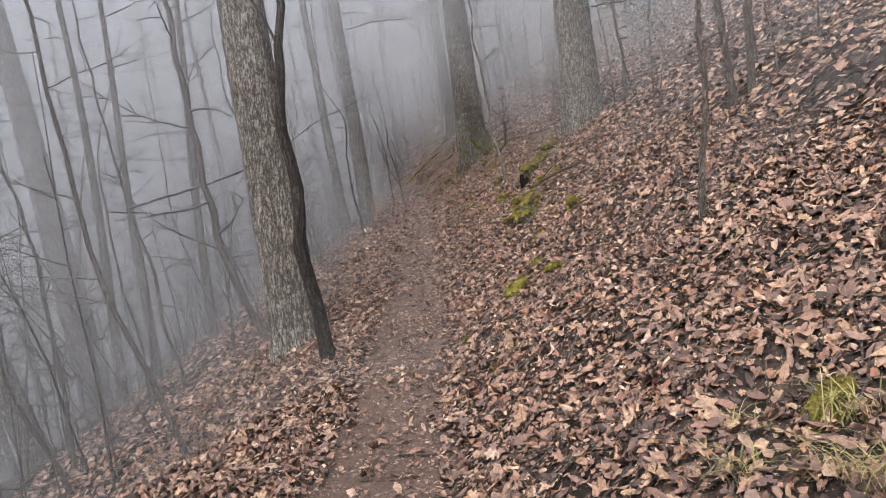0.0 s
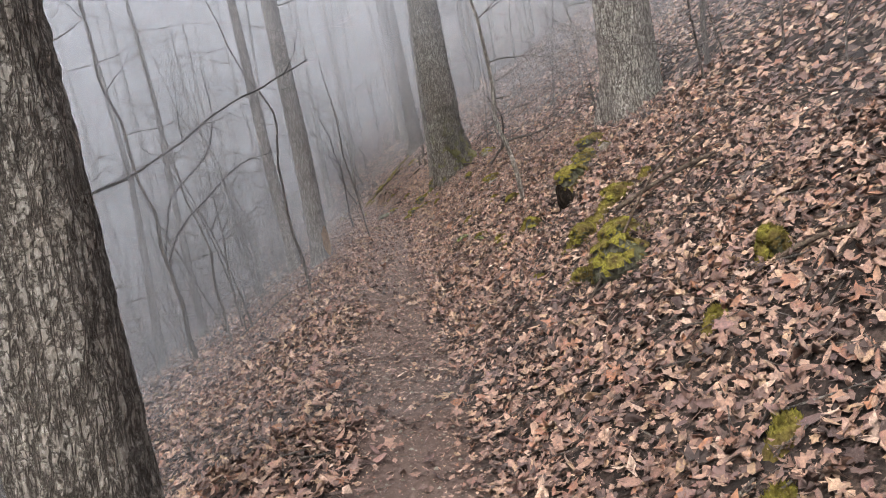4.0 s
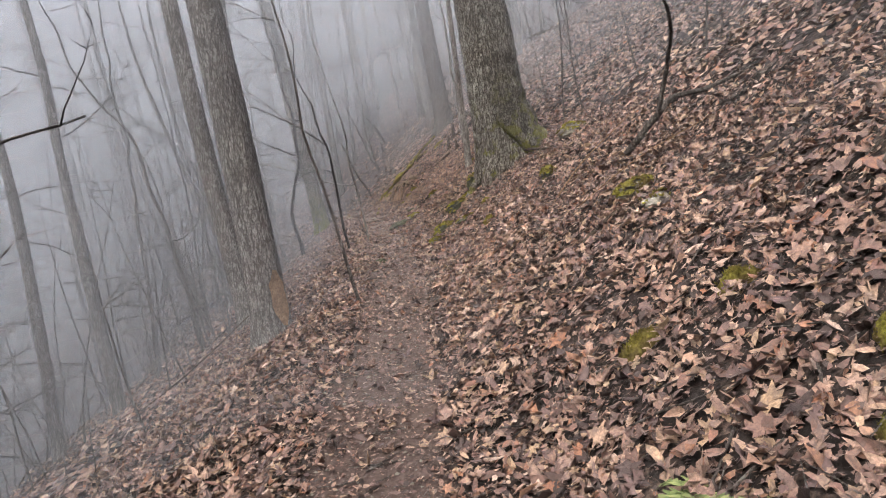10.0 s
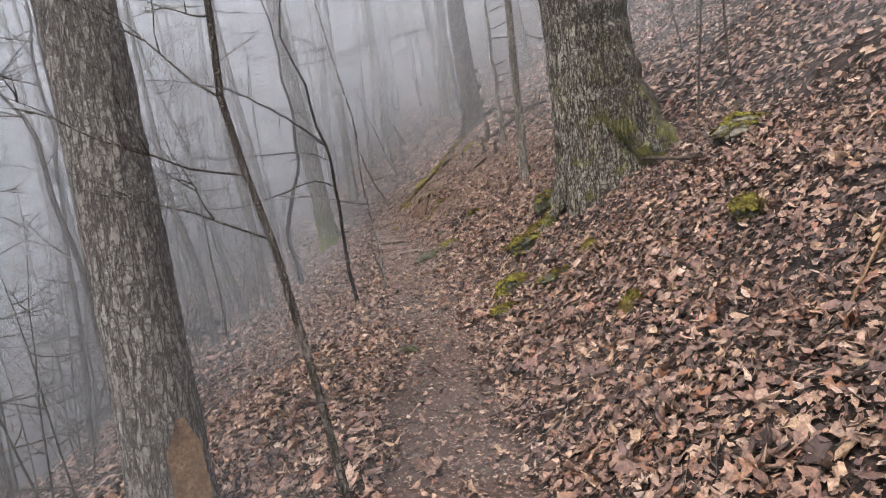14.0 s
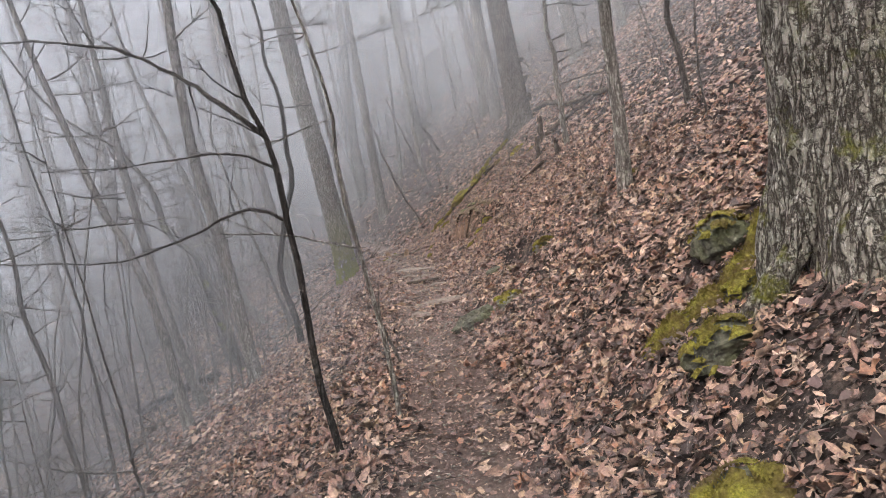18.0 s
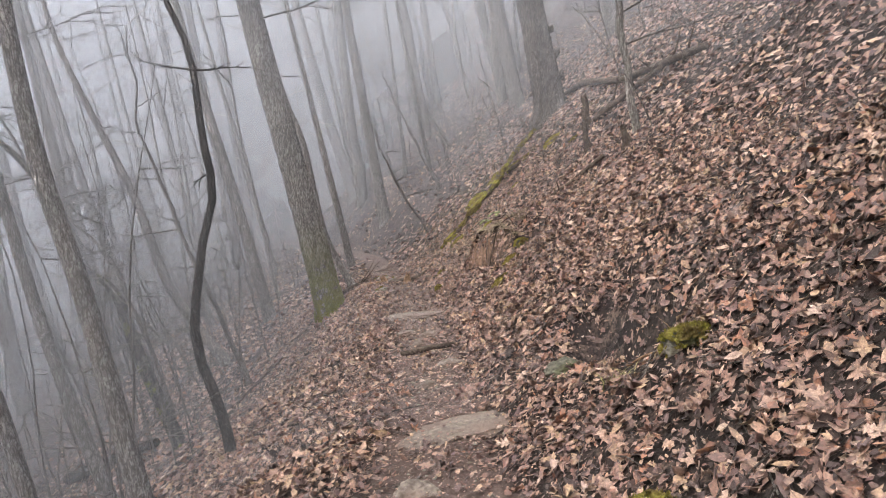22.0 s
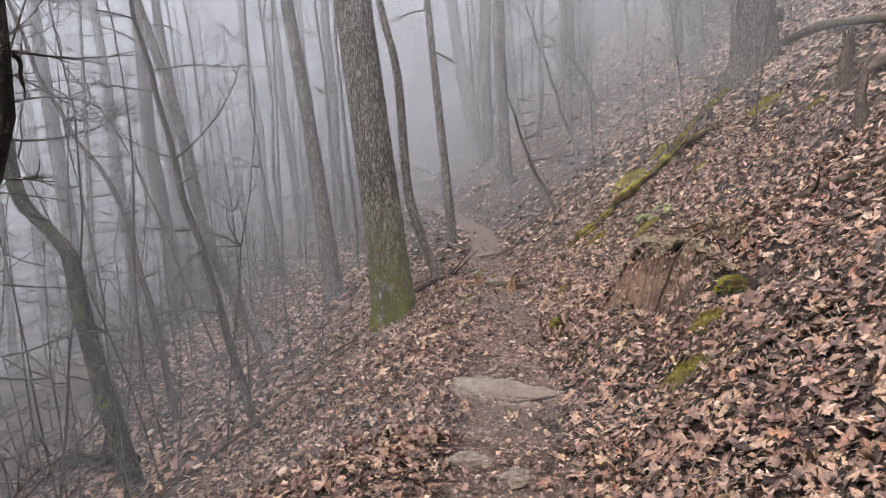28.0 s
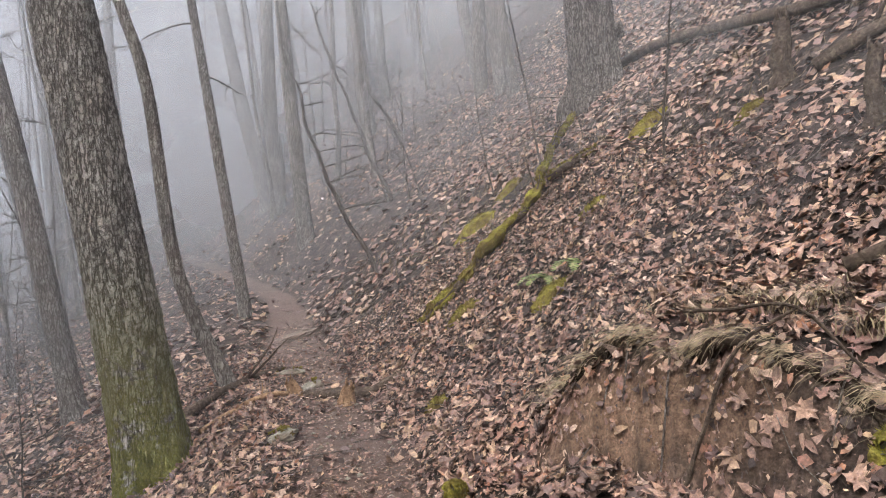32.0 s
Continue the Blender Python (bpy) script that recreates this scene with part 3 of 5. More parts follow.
def showing(x, y):
    """Few leaves lie on the moss and stones that stand clear of them."""
    free = np.ones(len(x), bool)
    for a, c, r in CLEAR:
        near = np.nonzero(np.abs(y - c) < r)[0]
        near = near[(x[near] - a) ** 2 + (y[near] - c) ** 2 < r * r]
        free[near] &= rng.random(len(near)) < 0.1
    return free


def beside(u, x, y):
    """Leaves lie thick beside the path, thin on the tread and on the bare bank."""
    e = 0.07 * ripple(x * 1.4, y * 1.4, 8) + 0.12 * ripple(x * 4, y * 4, 9)
    tread = smooth(np.abs(u + 0.07) + e, 0.22, 0.5)
    cover = 0.06 + 0.94 * tread
    cover = cover * (1 - 0.38 * bank(u, y)) * (1 - 0.9 * np.clip(hollow(x, y), 0, 1)) * (1 - 0.7 * scuffed(x, y)) * (1 - 0.5 * smooth(y, 40, 48))
    thin = (0.75 + 0.6 * ripple(x * 0.8, y * 0.8, 12)) * (1 - smooth(-u + 1.5 * ripple(x * 0.5, y * 0.5, 14), 6.0, 8.8))
    return (rng.random(len(u)) < cover * thin) & showing(x, y)


def everywhere(u, x, y):
    """Crumbled bits fill the gaps between whole leaves."""
    e = 0.07 * ripple(x * 1.4, y * 1.4, 8) + 0.12 * ripple(x * 4, y * 4, 9)
    cover = (0.15 + 0.75 * smooth(np.abs(u + 0.07) + e, 0.22, 0.5)) * (1 - 0.6 * bank(u, y)) * (1 - 0.6 * np.clip(hollow(x, y), 0, 1))
    return (rng.random(len(u)) < cover * (1 - smooth(-u + 1.5 * ripple(x * 0.5, y * 0.5, 14), 6.0, 8.8))) & showing(x, y)


# ---- trees along the path ----
tree("oak_tree", -1.70, 7.25, 0.52, ((-0.10, 1.94), (-0.21, 3.83),), 17, OAK_BARK, "thick grey oak trunk with furrowed bark beside the path", "tree", boughs=7, first=5.0, reach=3.2, ridges=0.012)
tree("oak_tree", 2.72, 13.2, 0.68, ((-0.03, 1.24), (-0.10, 2.39),), 18, OAK_BARK, "stout grey oak trunk rooted on the mossy uphill bank", "tree", boughs=7, first=5.0, reach=3.2, ridges=0.013)
GREAT_OAK = tree("oak_tree", 1.13, 22.98, 0.88, ((-0.06, 1.5), (-0.18, 3.6),), 19, LICHEN_BARK, "massive old oak trunk with mossy flared foot on the uphill bank", "tree", boughs=7, first=5.0, reach=3.2, ridges=0.018, flare=0.2)
SCARRED = tree("oak_tree", -2.06, 19.0, 0.40, ((-0.11, 2.2), (-0.27, 4.4),), 16, POLE_BARK, "pale grey trunk with torn scar at its foot", "tree", boughs=7, first=5.0, reach=3.2, ridges=0.009)
tree("pole_tree", -3.05, 21.8, 0.30, ((-0.25, 2.3), (-0.45, 4.6),), 16, POLE_BARK, "slender dark grey trunk standing below the path", "tree", boughs=9, first=8.0, reach=1.8)
tree("oak_tree", -4.0, 36.6, 0.5, ((-0.28, 2.5), (-0.58, 5.0),), 18, MOSSY_BARK, "grey oak trunk with mossy green foot at the path's lower edge", "tree", boughs=7, first=5.0, reach=3.2, ridges=0.012)
BURLED = tree("oak_tree", 0.98, 42.2, 0.74, ((-0.14, 1.85), (-0.28, 3.7),), 17, DAMP_BARK, "large rough trunk with burls standing above the path", "tree", boughs=7, first=5.0, reach=3.2, ridges=0.014, flare=0.5)
tree("sapling", -2.58, 9.24, 0.12, ((-0.46, 1.26), (-0.63, 3.1), (-0.83, 4.65),), 9, TWIG_BARK, "leaning young tree with smooth brown bark", "sapling", boughs=17, first=1.0, reach=1.5, flare=0.1)
tree("pole_tree", -5.2, 14.9, 0.2, ((-0.05, 2.88), (0.05, 6),), 14, POLE_BARK, "straight pale young trunk on the lower slope", "tree", boughs=9, first=4.2, reach=1.8)
tree("sapling", -2.09, 4.94, 0.05, ((-0.48, 1.40), (-0.56, 1.74), (-0.59, 2.33), (-0.69, 3.51),), 6, TWIG_BARK, "thin leaning sapling with bare twigs", "sapling", boughs=17, first=1.0, reach=1.3, flare=0.1)
ARCHED = tree("sapling", -3.95, 9.74, 0.06, ((-0.29, 1.97), (-0.65, 3.78), (-0.84, 5.65),), 8, TWIG_BARK, "thin crooked sapling with bare twigs", "sapling", boughs=17, first=1.0, reach=1.4, flare=0.1)
bough(ARCHED, ((-4.22, 9.74, 1.6), (-3.4, 10.8, 1.9), (-2.75, 11.6, 2.25), (-1.98, 11.66, 2.72), (-1.41, 11.45, 2.9), (-1.05, 11.4, 3.05)), 0.02, 0.006, BLACK_BARK, 9, 6)
FORKED = tree("sapling", -3.75, 15.4, 0.08, ((-0.15, 1.2), (-0.35, 2.4), (-0.6, 3.8),), 6.5, TWIG_BARK, "forked sapling with arching stems below the path", "sapling", boughs=10, first=1.0, reach=1.3, flare=0.1)
bough(FORKED, ((-3.85, 15.4, 0.6), (-3.93, 15.4, 1.1), (-3.68, 15.4, 1.6), (-3.2, 15.3, 2.0), (-2.65, 15.4, 2.45), (-2.1, 15.5, 2.6)), 0.022, 0.006, BLACK_BARK, 8, 7)
bough(FORKED, ((-3.92, 15.4, 1.1), (-4.1, 16.0, 1.6), (-4.0, 16.3, 2.15), (-3.4, 16.3, 2.7), (-3.2, 16.3, 3.3), (-3.25, 16.3, 4.1)), 0.022, 0.008, BLACK_BARK, 8, 8)
tree("oak_tree", -10.3, 19.5, 0.9, ((-0.6, 5.6), (-1.2, 10.5),), 21, OAK_BARK, "huge pale trunk standing far down in the fog", "tree", boughs=7, first=5.0, reach=3.2)
tree("pole_tree", -8.4, 13.4, 0.55, ((-0.6, 2.1), (-1.2, 4.2),), 15, OAK_BARK, "leaning grey trunk on the lower slope", "tree", boughs=9, first=4.2, reach=1.8)
tree("pole_tree", -7.2, 14.6, 0.22, ((0.0, 4.6), (-0.1, 7),), 13, POLE_BARK, "slim pole-like trunk in the fog", "tree", boughs=9, first=4.2, reach=1.8)
tree("sapling", -4.22, 7.07, 0.06, ((-0.34, 0.9), (-0.62, 1.76), (-1.0, 3.2),), 5, TWIG_BARK, "thin sapling bowed over the slope", "sapling", boughs=17, first=1.0, reach=1.3, flare=0.1)
tree("sapling", -5.6, 9.6, 0.08, ((-0.1, 2.7), (-0.5, 5.1),), 8, TWIG_BARK, "bare sapling on the lower slope", "sapling", boughs=17, first=1.0, reach=1.4, flare=0.1)
tree("sapling", 1.67, 4.54, 0.05, ((0.05, 0.74), (0.1, 1.48),), 4.2, TWIG_BARK, "thin dark sapling on the leafy bank", "sapling", boughs=17, first=1.0, reach=1.2, flare=0.1)
tree("sapling", 3.04, 7.21, 0.08, ((-0.07, 0.54), (-0.12, 1.07), (-0.3, 2.4),), 6, TWIG_BARK, "bare sapling on the leafy bank", "sapling", boughs=17, first=1.0, reach=1.3, flare=0.1)
tree("sapling", 3.1, 6.95, 0.08, ((0.01, 0.49), (0.02, 1.5),), 6, TWIG_BARK, "bare sapling on the leafy bank", "sapling", boughs=17, first=1.0, reach=1.3, flare=0.1)
tree("birch_sapling", 1.15, 12.95, 0.06, ((-0.10, 0.51), (-0.17, 0.88), (-0.2, 1.25), (-0.32, 2.2),), 5, BIRCH_BARK, "slim sapling with pale flaking bark on the bank", "sapling", boughs=17, first=1.0, reach=1.3, flare=0.1)
tree("sapling", 3.28, 12.25, 0.07, ((-0.05, 0.74), (-0.12, 1.5),), 5, TWIG_BARK, "thin sapling above the bank", "sapling", boughs=17, first=1.0, reach=1.3, flare=0.1)
tree("pole_tree", -6.3, 14.4, 0.2, ((-0.1, 2.1), (-0.15, 4.2),), 12, POLE_BARK, "slim grey trunk in the fog", "tree", boughs=9, first=4.2, reach=1.8)
tree("sapling", -0.98, 18.0, 0.034, ((-0.1, 0.6), (-0.2, 1.2), (-0.3, 2.2), (-0.42, 2.9),), 5, TWIG_BARK, "thin bowed sapling at the path's edge", "sapling", boughs=17, first=1.0, reach=1.3, flare=0.1)
tree("sapling", -1.57, 13.18, 0.04, ((-0.09, 0.78), (-0.14, 1.87), (-0.19, 2.28), (-0.39, 2.67),), 4.5, TWIG_BARK, "thin spreading sapling at the path's edge", "sapling", boughs=17, first=1.0, reach=1.2, flare=0.1)
tree("sapling", -2.91, 14.34, 0.04, ((-0.1, 0.78), (-0.1, 1.29), (-0.3, 1.96),), 4.5, TWIG_BARK, "thin spreading sapling below the path", "sapling", boughs=17, first=1.0, reach=1.2, flare=0.1)
tree("pole_tree", -7.4, 24.0, 0.24, ((0.0, 4.5), (-0.3, 7.6),), 13, POLE_BARK, "slim grey trunk in the fog", "tree", boughs=9, first=4.2, reach=1.8)
tree("sapling", -6.2, 26.0, 0.1, ((0.1, 4.0), (0.0, 6.5),), 9, TWIG_BARK, "bare sapling in the fog", "sapling", boughs=17, first=1.0, reach=1.5, flare=0.1)
tree("sapling", -4.29, 23.32, 0.09, ((-0.54, 3.29), (-1.16, 4.52),), 7, TWIG_BARK, "bowed sapling below the path", "sapling", boughs=17, first=1.0, reach=1.4, flare=0.1)
tree("pole_tree", -6.5, 33.0, 0.2, ((-0.6, 3), (-1.1, 8),), 12, POLE_BARK, "slim leaning trunk below the path", "tree", boughs=9, first=4.2, reach=1.8)
tree("pole_tree", -6.0, 23.6, 0.22, ((-0.27, 4.02), (-0.32, 5.88), (-0.56, 8.2),), 13, POLE_BARK, "dark slim trunk with spreading boughs below the path", "tree", boughs=9, first=4.2, reach=1.8)
BLACK_SAPLING = tree("sapling", -1.65, 23.6, 0.044, ((-0.05, 0.4), (-0.08, 0.85), (-0.11, 1.35), (-0.16, 1.65), (-0.28, 2.3), (-0.5, 3.3)), 5.0, BLACK_BARK, "thin dark forked sapling at the path's edge", "sapling", boughs=7, first=1.6, reach=1.1, flare=0.1)
bough(BLACK_SAPLING, ((-1.83, 23.6, 2.85), (-2.1, 23.75, 3.05), (-2.49, 24.25, 3.31), (-3.18, 24.87, 3.72), (-4.2, 25.3, 4.0), (-5.2, 25.6, 4.1)), 0.015, 0.006, BLACK_BARK, 12, 3)
bough(BLACK_SAPLING, ((-1.77, 23.6, 2.35), (-2.0, 23.7, 2.42), (-2.5, 24.0, 2.3), (-3.1, 24.3, 2.2), (-3.9, 24.5, 2.25)), 0.010, 0.004, BLACK_BARK, 8, 4)
bough(BLACK_SAPLING, ((-1.8, 23.6, 2.6), (-2.1, 23.8, 2.75), (-2.8, 24.2, 2.8), (-3.6, 24.4, 2.85)), 0.008, 0.003, BLACK_BARK, 8, 9)
SPECKLED = tree("sapling", -1.34, 23.96, 0.032, ((-0.02, 0.3), (-0.07, 0.65), (-0.10, 1.1), (-0.16, 1.66), (-0.34, 2.6)), 4.6, BIRCH_BARK, "thin pale speckled sapling at the path's edge", "sapling", boughs=9, first=1.7, reach=0.9, flare=0.1)
bough(SPECKLED, ((-1.45, 23.96, 2.0), (-1.6, 24.45, 2.09), (-2.2, 24.91, 2.23), (-2.7, 25.1, 2.28)), 0.011, 0.005, POLE_BARK, 4, 12)
tree("pole_tree", -4.25, 29.8, 0.19, ((-0.2, 1.95), (-0.42, 3.5), (-0.45, 5.7),), 13, POLE_BARK, "slim mottled grey trunk below the path", "tree", boughs=9, first=4.2, reach=1.8)
tree("sapling", -3.70, 30.5, 0.11, ((-0.03, 0.4), (-0.14, 0.93), (-0.10, 1.55), (0.09, 2.04), (0.20, 2.72), (0.28, 3.67), (0.13, 4.3)), 7, BLACK_BARK, "black wavy young trunk below the path", "sapling", boughs=9, first=2.6, reach=1.2, flare=0.1)
tree("sapling", -5.91, 28.0, 0.08, ((-0.39, 2.81), (-0.53, 3.99), (-1.0, 5.29),), 7, TWIG_BARK, "bare leaning sapling below the path", "sapling", boughs=17, first=1.0, reach=1.4, flare=0.1)
tree("pole_tree", 1.88, 28.2, 0.08, ((-0.06, 0.64), (-0.12, 1.34),), 5, TWIG_BARK, "thin sapling above the bank", "tree", boughs=9, first=4.2, reach=1.8)
tree("sapling", -7.35, 36.8, 0.11, ((-0.63, 2.98), (-1.57, 4.31), (-2.32, 6.07),), 9, TWIG_BARK, "bowed young tree in the fog", "sapling", boughs=17, first=1.0, reach=1.5, flare=0.1)
tree("pole_tree", -4.7, 49.6, 0.42, ((-0.18, 4.1), (-0.35, 9),), 16, POLE_BARK, "straight grey trunk ahead on the slope", "tree", boughs=9, first=4.2, reach=1.8)
tree("pole_tree", -5.64, 30.39, 0.17, ((-0.23, 1.91), (-0.58, 3.15), (-0.76, 3.46), (-1.2, 5),), 10, POLE_BARK, "leaning grey young trunk below the path", "tree", boughs=9, first=4.2, reach=1.8)

tree("sapling", -1.46, 25.3, 0.03, ((-0.14, 0.38), (-0.14, 0.69),), 0.9, TWIG_BARK, "short bare twig stem at the path's edge", "sapling", boughs=3, first=0.4, reach=0.4, flare=0.1)
tree("sapling", -2.6, 42.9, 0.09, ((-0.6, 1.3), (-1.15, 3.1),), 4.0, TWIG_BARK, "bare sapling leaning steeply over the path", "sapling", boughs=17, first=1.0, reach=1.2, flare=0.1)
tree("birch_sapling", 1.15, 33.6, 0.11, ((-0.06, 1.15), (-0.12, 2.47),), 7, BIRCH_BARK, "slim pale speckled sapling on the bank", "sapling", boughs=17, first=1.0, reach=1.4, flare=0.1)
tree("pole_tree", 0.77, 26.9, 0.14, ((0.02, 0.71), (0.0, 1.52),), 8, BIRCH_BARK, "slim speckled trunk on the leafy bank", "tree", boughs=9, first=4.2, reach=1.8)
tree("pole_tree", -6.5, 40.6, 0.3, ((-0.36, 2.9), (-0.85, 6),), 15, POLE_BARK, "grey trunk below the path", "tree", boughs=9, first=4.2, reach=1.8)
tree("sapling", -6.08, 34.3, 0.22, ((-0.36, 1.3), (-0.53, 2.07), (-0.60, 2.50), (-0.88, 2.79), (-1.13, 3.03), (-1.24, 3.4), (-1.34, 4.0), (-1.9, 4.9), (-2.8, 5.6)), 7.5, MOSSY_STEM, "crooked mossy young trunk with a sharp elbow", "sapling", boughs=10, first=3.2, reach=1.6, flare=0.1)
tree("sapling", -5.08, 34.93, 0.1, ((-0.29, 1.13), (-0.42, 1.62), (-0.8, 3),), 6, TWIG_BARK, "leaning young stem below the path", "sapling", boughs=17, first=1.0, reach=1.3, flare=0.1)
tree("pole_tree", -7.0, 38.8, 0.24, ((-0.94, 1.73), (-1.49, 4.07), (-2.4, 6.8),), 11, POLE_BARK, "dark trunk leaning down the slope", "tree", boughs=9, first=4.2, reach=1.8)
tree("pole_tree", -3.95, 38.6, 0.16, ((-0.44, 1.22), (-0.6, 3.1), (-0.86, 4.2),), 10, POLE_BARK, "slim curved trunk beside the path", "tree", boughs=9, first=4.2, reach=1.8)
tree("pole_tree", -5.0, 43.9, 0.22, ((-0.3, 3.05), (-0.55, 5.6),), 12, POLE_BARK, "slim pale trunk with peeling bark ahead", "tree", boughs=9, first=4.2, reach=1.8)
tree("pole_tree", -7.1, 57.5, 0.6, ((-0.75, 3.8), (-1.4, 8.6),), 17, POLE_BARK, "grey trunk far ahead in the fog", "tree", boughs=9, first=4.2, reach=1.8)
tree("sapling", -2.4, 47.5, 0.11, ((-0.62, 1.53), (-1.72, 4.9),), 6, TWIG_BARK, "leaning sapling ahead on the slope", "sapling", boughs=17, first=1.0, reach=1.3, flare=0.1)
tree("sapling", -2.1, 51.5, 0.12, ((-0.82, 1.46), (-2.4, 2.9),), 4.5, TWIG_BARK, "bowed sapling ahead on the slope", "sapling", boughs=17, first=1.0, reach=1.2, flare=0.1)
tree("pole_tree", 0.6, 48.1, 0.29, ((-0.13, 1.16), (-0.25, 2.32),), 12, POLE_BARK, "grey trunk above the path ahead", "tree", boughs=9, first=4.2, reach=1.8)
DEAD_STEM = tree("dead_stem", -1.11, 5.66, 0.125, ((-0.05, 1.0), (-0.09, 2.1), (-0.09, 2.55), (0.0, 2.85), (-0.12, 3.3)), 4.4, BLACK_BARK, "black dead stem leaning towards the oak", "tree", boughs=0, flare=0.1)
DEAD_STEM.rotation_euler.x = 0.12
bough(DEAD_STEM, ((-1.21, 5.72, 2.75), (-1.30, 5.85, 2.95), (-1.45, 6.0, 3.2)), 0.012, 0.006, BLACK_BARK, 0, 5)

# ---- stones, moss, wood and plants beside the path ----
def bristle(shape, rng, at, way, length, width):
    """One pointed blade."""
    side = Vector(way).orthogonal().normalized()
    side.rotate(Matrix.Rotation(rng.uniform(0, 6.28), 3, Vector(way)))
    tip = Vector(at) + Vector(way) * length
    k = len(shape.v)
    shape.v += [tuple(Vector(at) - side * width), tuple(Vector(at) + side * width), tuple(tip)]
    shape.f.append((k, k + 1, k + 2))


def lump(rng, sx, sy, sz, detail=4, facet=0.22):
    """An uneven boulder shape."""
    bm = bmesh.new()
    bmesh.ops.create_icosphere(bm, subdivisions=detail, radius=1.0)
    o = Vector((rng.uniform(0, 50), rng.uniform(0, 50), rng.uniform(0, 50)))
    for v in bm.verts:
        p = v.co.copy()
        r = 1 + facet * 1.6 * noise.noise(p * 1.1 + o) + facet * 0.8 * noise.noise(p * 2.7 + o) + facet * 0.35 * noise.noise(p * 7 + o)
        step = round(p.z * 3 + noise.noise(p + o)) / 3
        p.z = 0.9 * p.z + 0.1 * step
        v.co = Vector((p.x * r * sx, p.y * r * sy, p.z * r * sz))
    bm.normal_update()
    return bm


def rock(x, y, sx, sy, sz, turn, label, cover=0.5, sink=0.3, body=None):
    """A half-buried stone, with a cap of moss where cover is above zero."""
    rng = random.Random(int(abs(x * 1000 + y * 77)))
    CLEAR.append((x, y, 0.95 * min(sx, sy) + 0.2 * max(sx, sy)))
    base = thing("rock", x, y, height(x, y) + sz * (1 - 2 * sink) * 0.6, label, "rock", "stones by the path")
    base.rotation_euler = (rng.uniform(-0.04, 0.04), rng.uniform(-0.06, 0.02), radians(turn)) if sink > 0.45 else (rng.uniform(-0.15, 0.15), rng.uniform(-0.35, -0.1), radians(turn))
    bm = lump(rng, sx, sy, sz)
    me = bpy.data.meshes.new("stone")
    bm.to_mesh(me)
    me.materials.append(body or (DARK_ROCK if cover > 0.45 else ROCK))
    stone = child("stone", me, base)
    if cover:
        s = Shape()
        for f in bm.faces:
            c = f.calc_center_median()
            q = f.normal.z * 0.6 + 0.38 * noise.noise(c * 5 / max(sx, sz) * 0.4 + Vector((x, y, 0)))
            if q < 0.75 - cover:
                continue
            k = len(s.v)
            for v in f.verts:
                s.v.append(tuple(v.co + v.normal * (0.012 + 0.02 * (0.5 + noise.noise(v.co * 18)))))
            s.f.append((k, k + 1, k + 2))
            for _ in range(2):
                way = (f.normal + Vector((rng.uniform(-0.6, 0.6), rng.uniform(-0.6, 0.6), rng.uniform(0, 0.6)))).normalized()
                bristle(s, rng, c + f.normal * 0.012, way, rng.uniform(0.015, 0.03), 0.004)
        if s.f:
            child("moss", s.mesh("moss", MOSS, False), stone, "bright yellow-green moss", "stuff")
    bm.free()


def moss_clump(x, y, r, h, turn=0, stretch=1.5):
    """A cushion of moss on the soil."""
    CLEAR.append((x, y, r * 1.15))
    rng = random.Random(int(abs(x * 991 + y * 57)))
    s = Shape()
    rings, sides = 7, 20
    ca, sa = math.cos(radians(turn)), math.sin(radians(turn))
    for i in range(rings + 1):
        for k in range(sides):
            a = 2 * math.pi * k / sides
            q = i / rings * (1 + 0.35 * noise.noise(Vector((math.cos(a) * 1.6 + x, math.sin(a) * 1.6 + y, 0))))
            px, py = r * stretch * q * math.cos(a), r * q * math.sin(a)
            px, py = px * ca - py * sa, px * sa + py * ca
            dz = h * max(0.0, 1 - (i / rings) ** 2) * (0.7 + 0.8 * (0.5 + noise.noise(Vector((px * 9, py * 9, x))))) - 0.01 * (i == rings)
            s.v.append((px, py, height(x + px, y + py) - height(x, y) + dz))
    for i in range(rings):
        for k in range(sides):
            a, b = i * sides + k, i * sides + (k + 1) % sides
            s.f.append((a, b, b + sides, a + sides))
    for _ in range(int(500 * min(1.5, r / 0.1))):
        v = Vector(rng.choice(s.v[:rings * sides]))
        v += Vector((rng.gauss(0, r * 0.06), rng.gauss(0, r * 0.06), 0))
        bristle(s, rng, v, (rng.uniform(-0.6, 0.6), rng.uniform(-0.6, 0.6), 0.8), rng.uniform(0.012, 0.032), 0.003)
    ob = new("moss_clump", s.mesh("moss_clump", MOSS, False))
    ob.location = (x, y, height(x, y))
    tagged(ob, "yellow-green moss cushion among fallen leaves", "moss", "moss cushions")


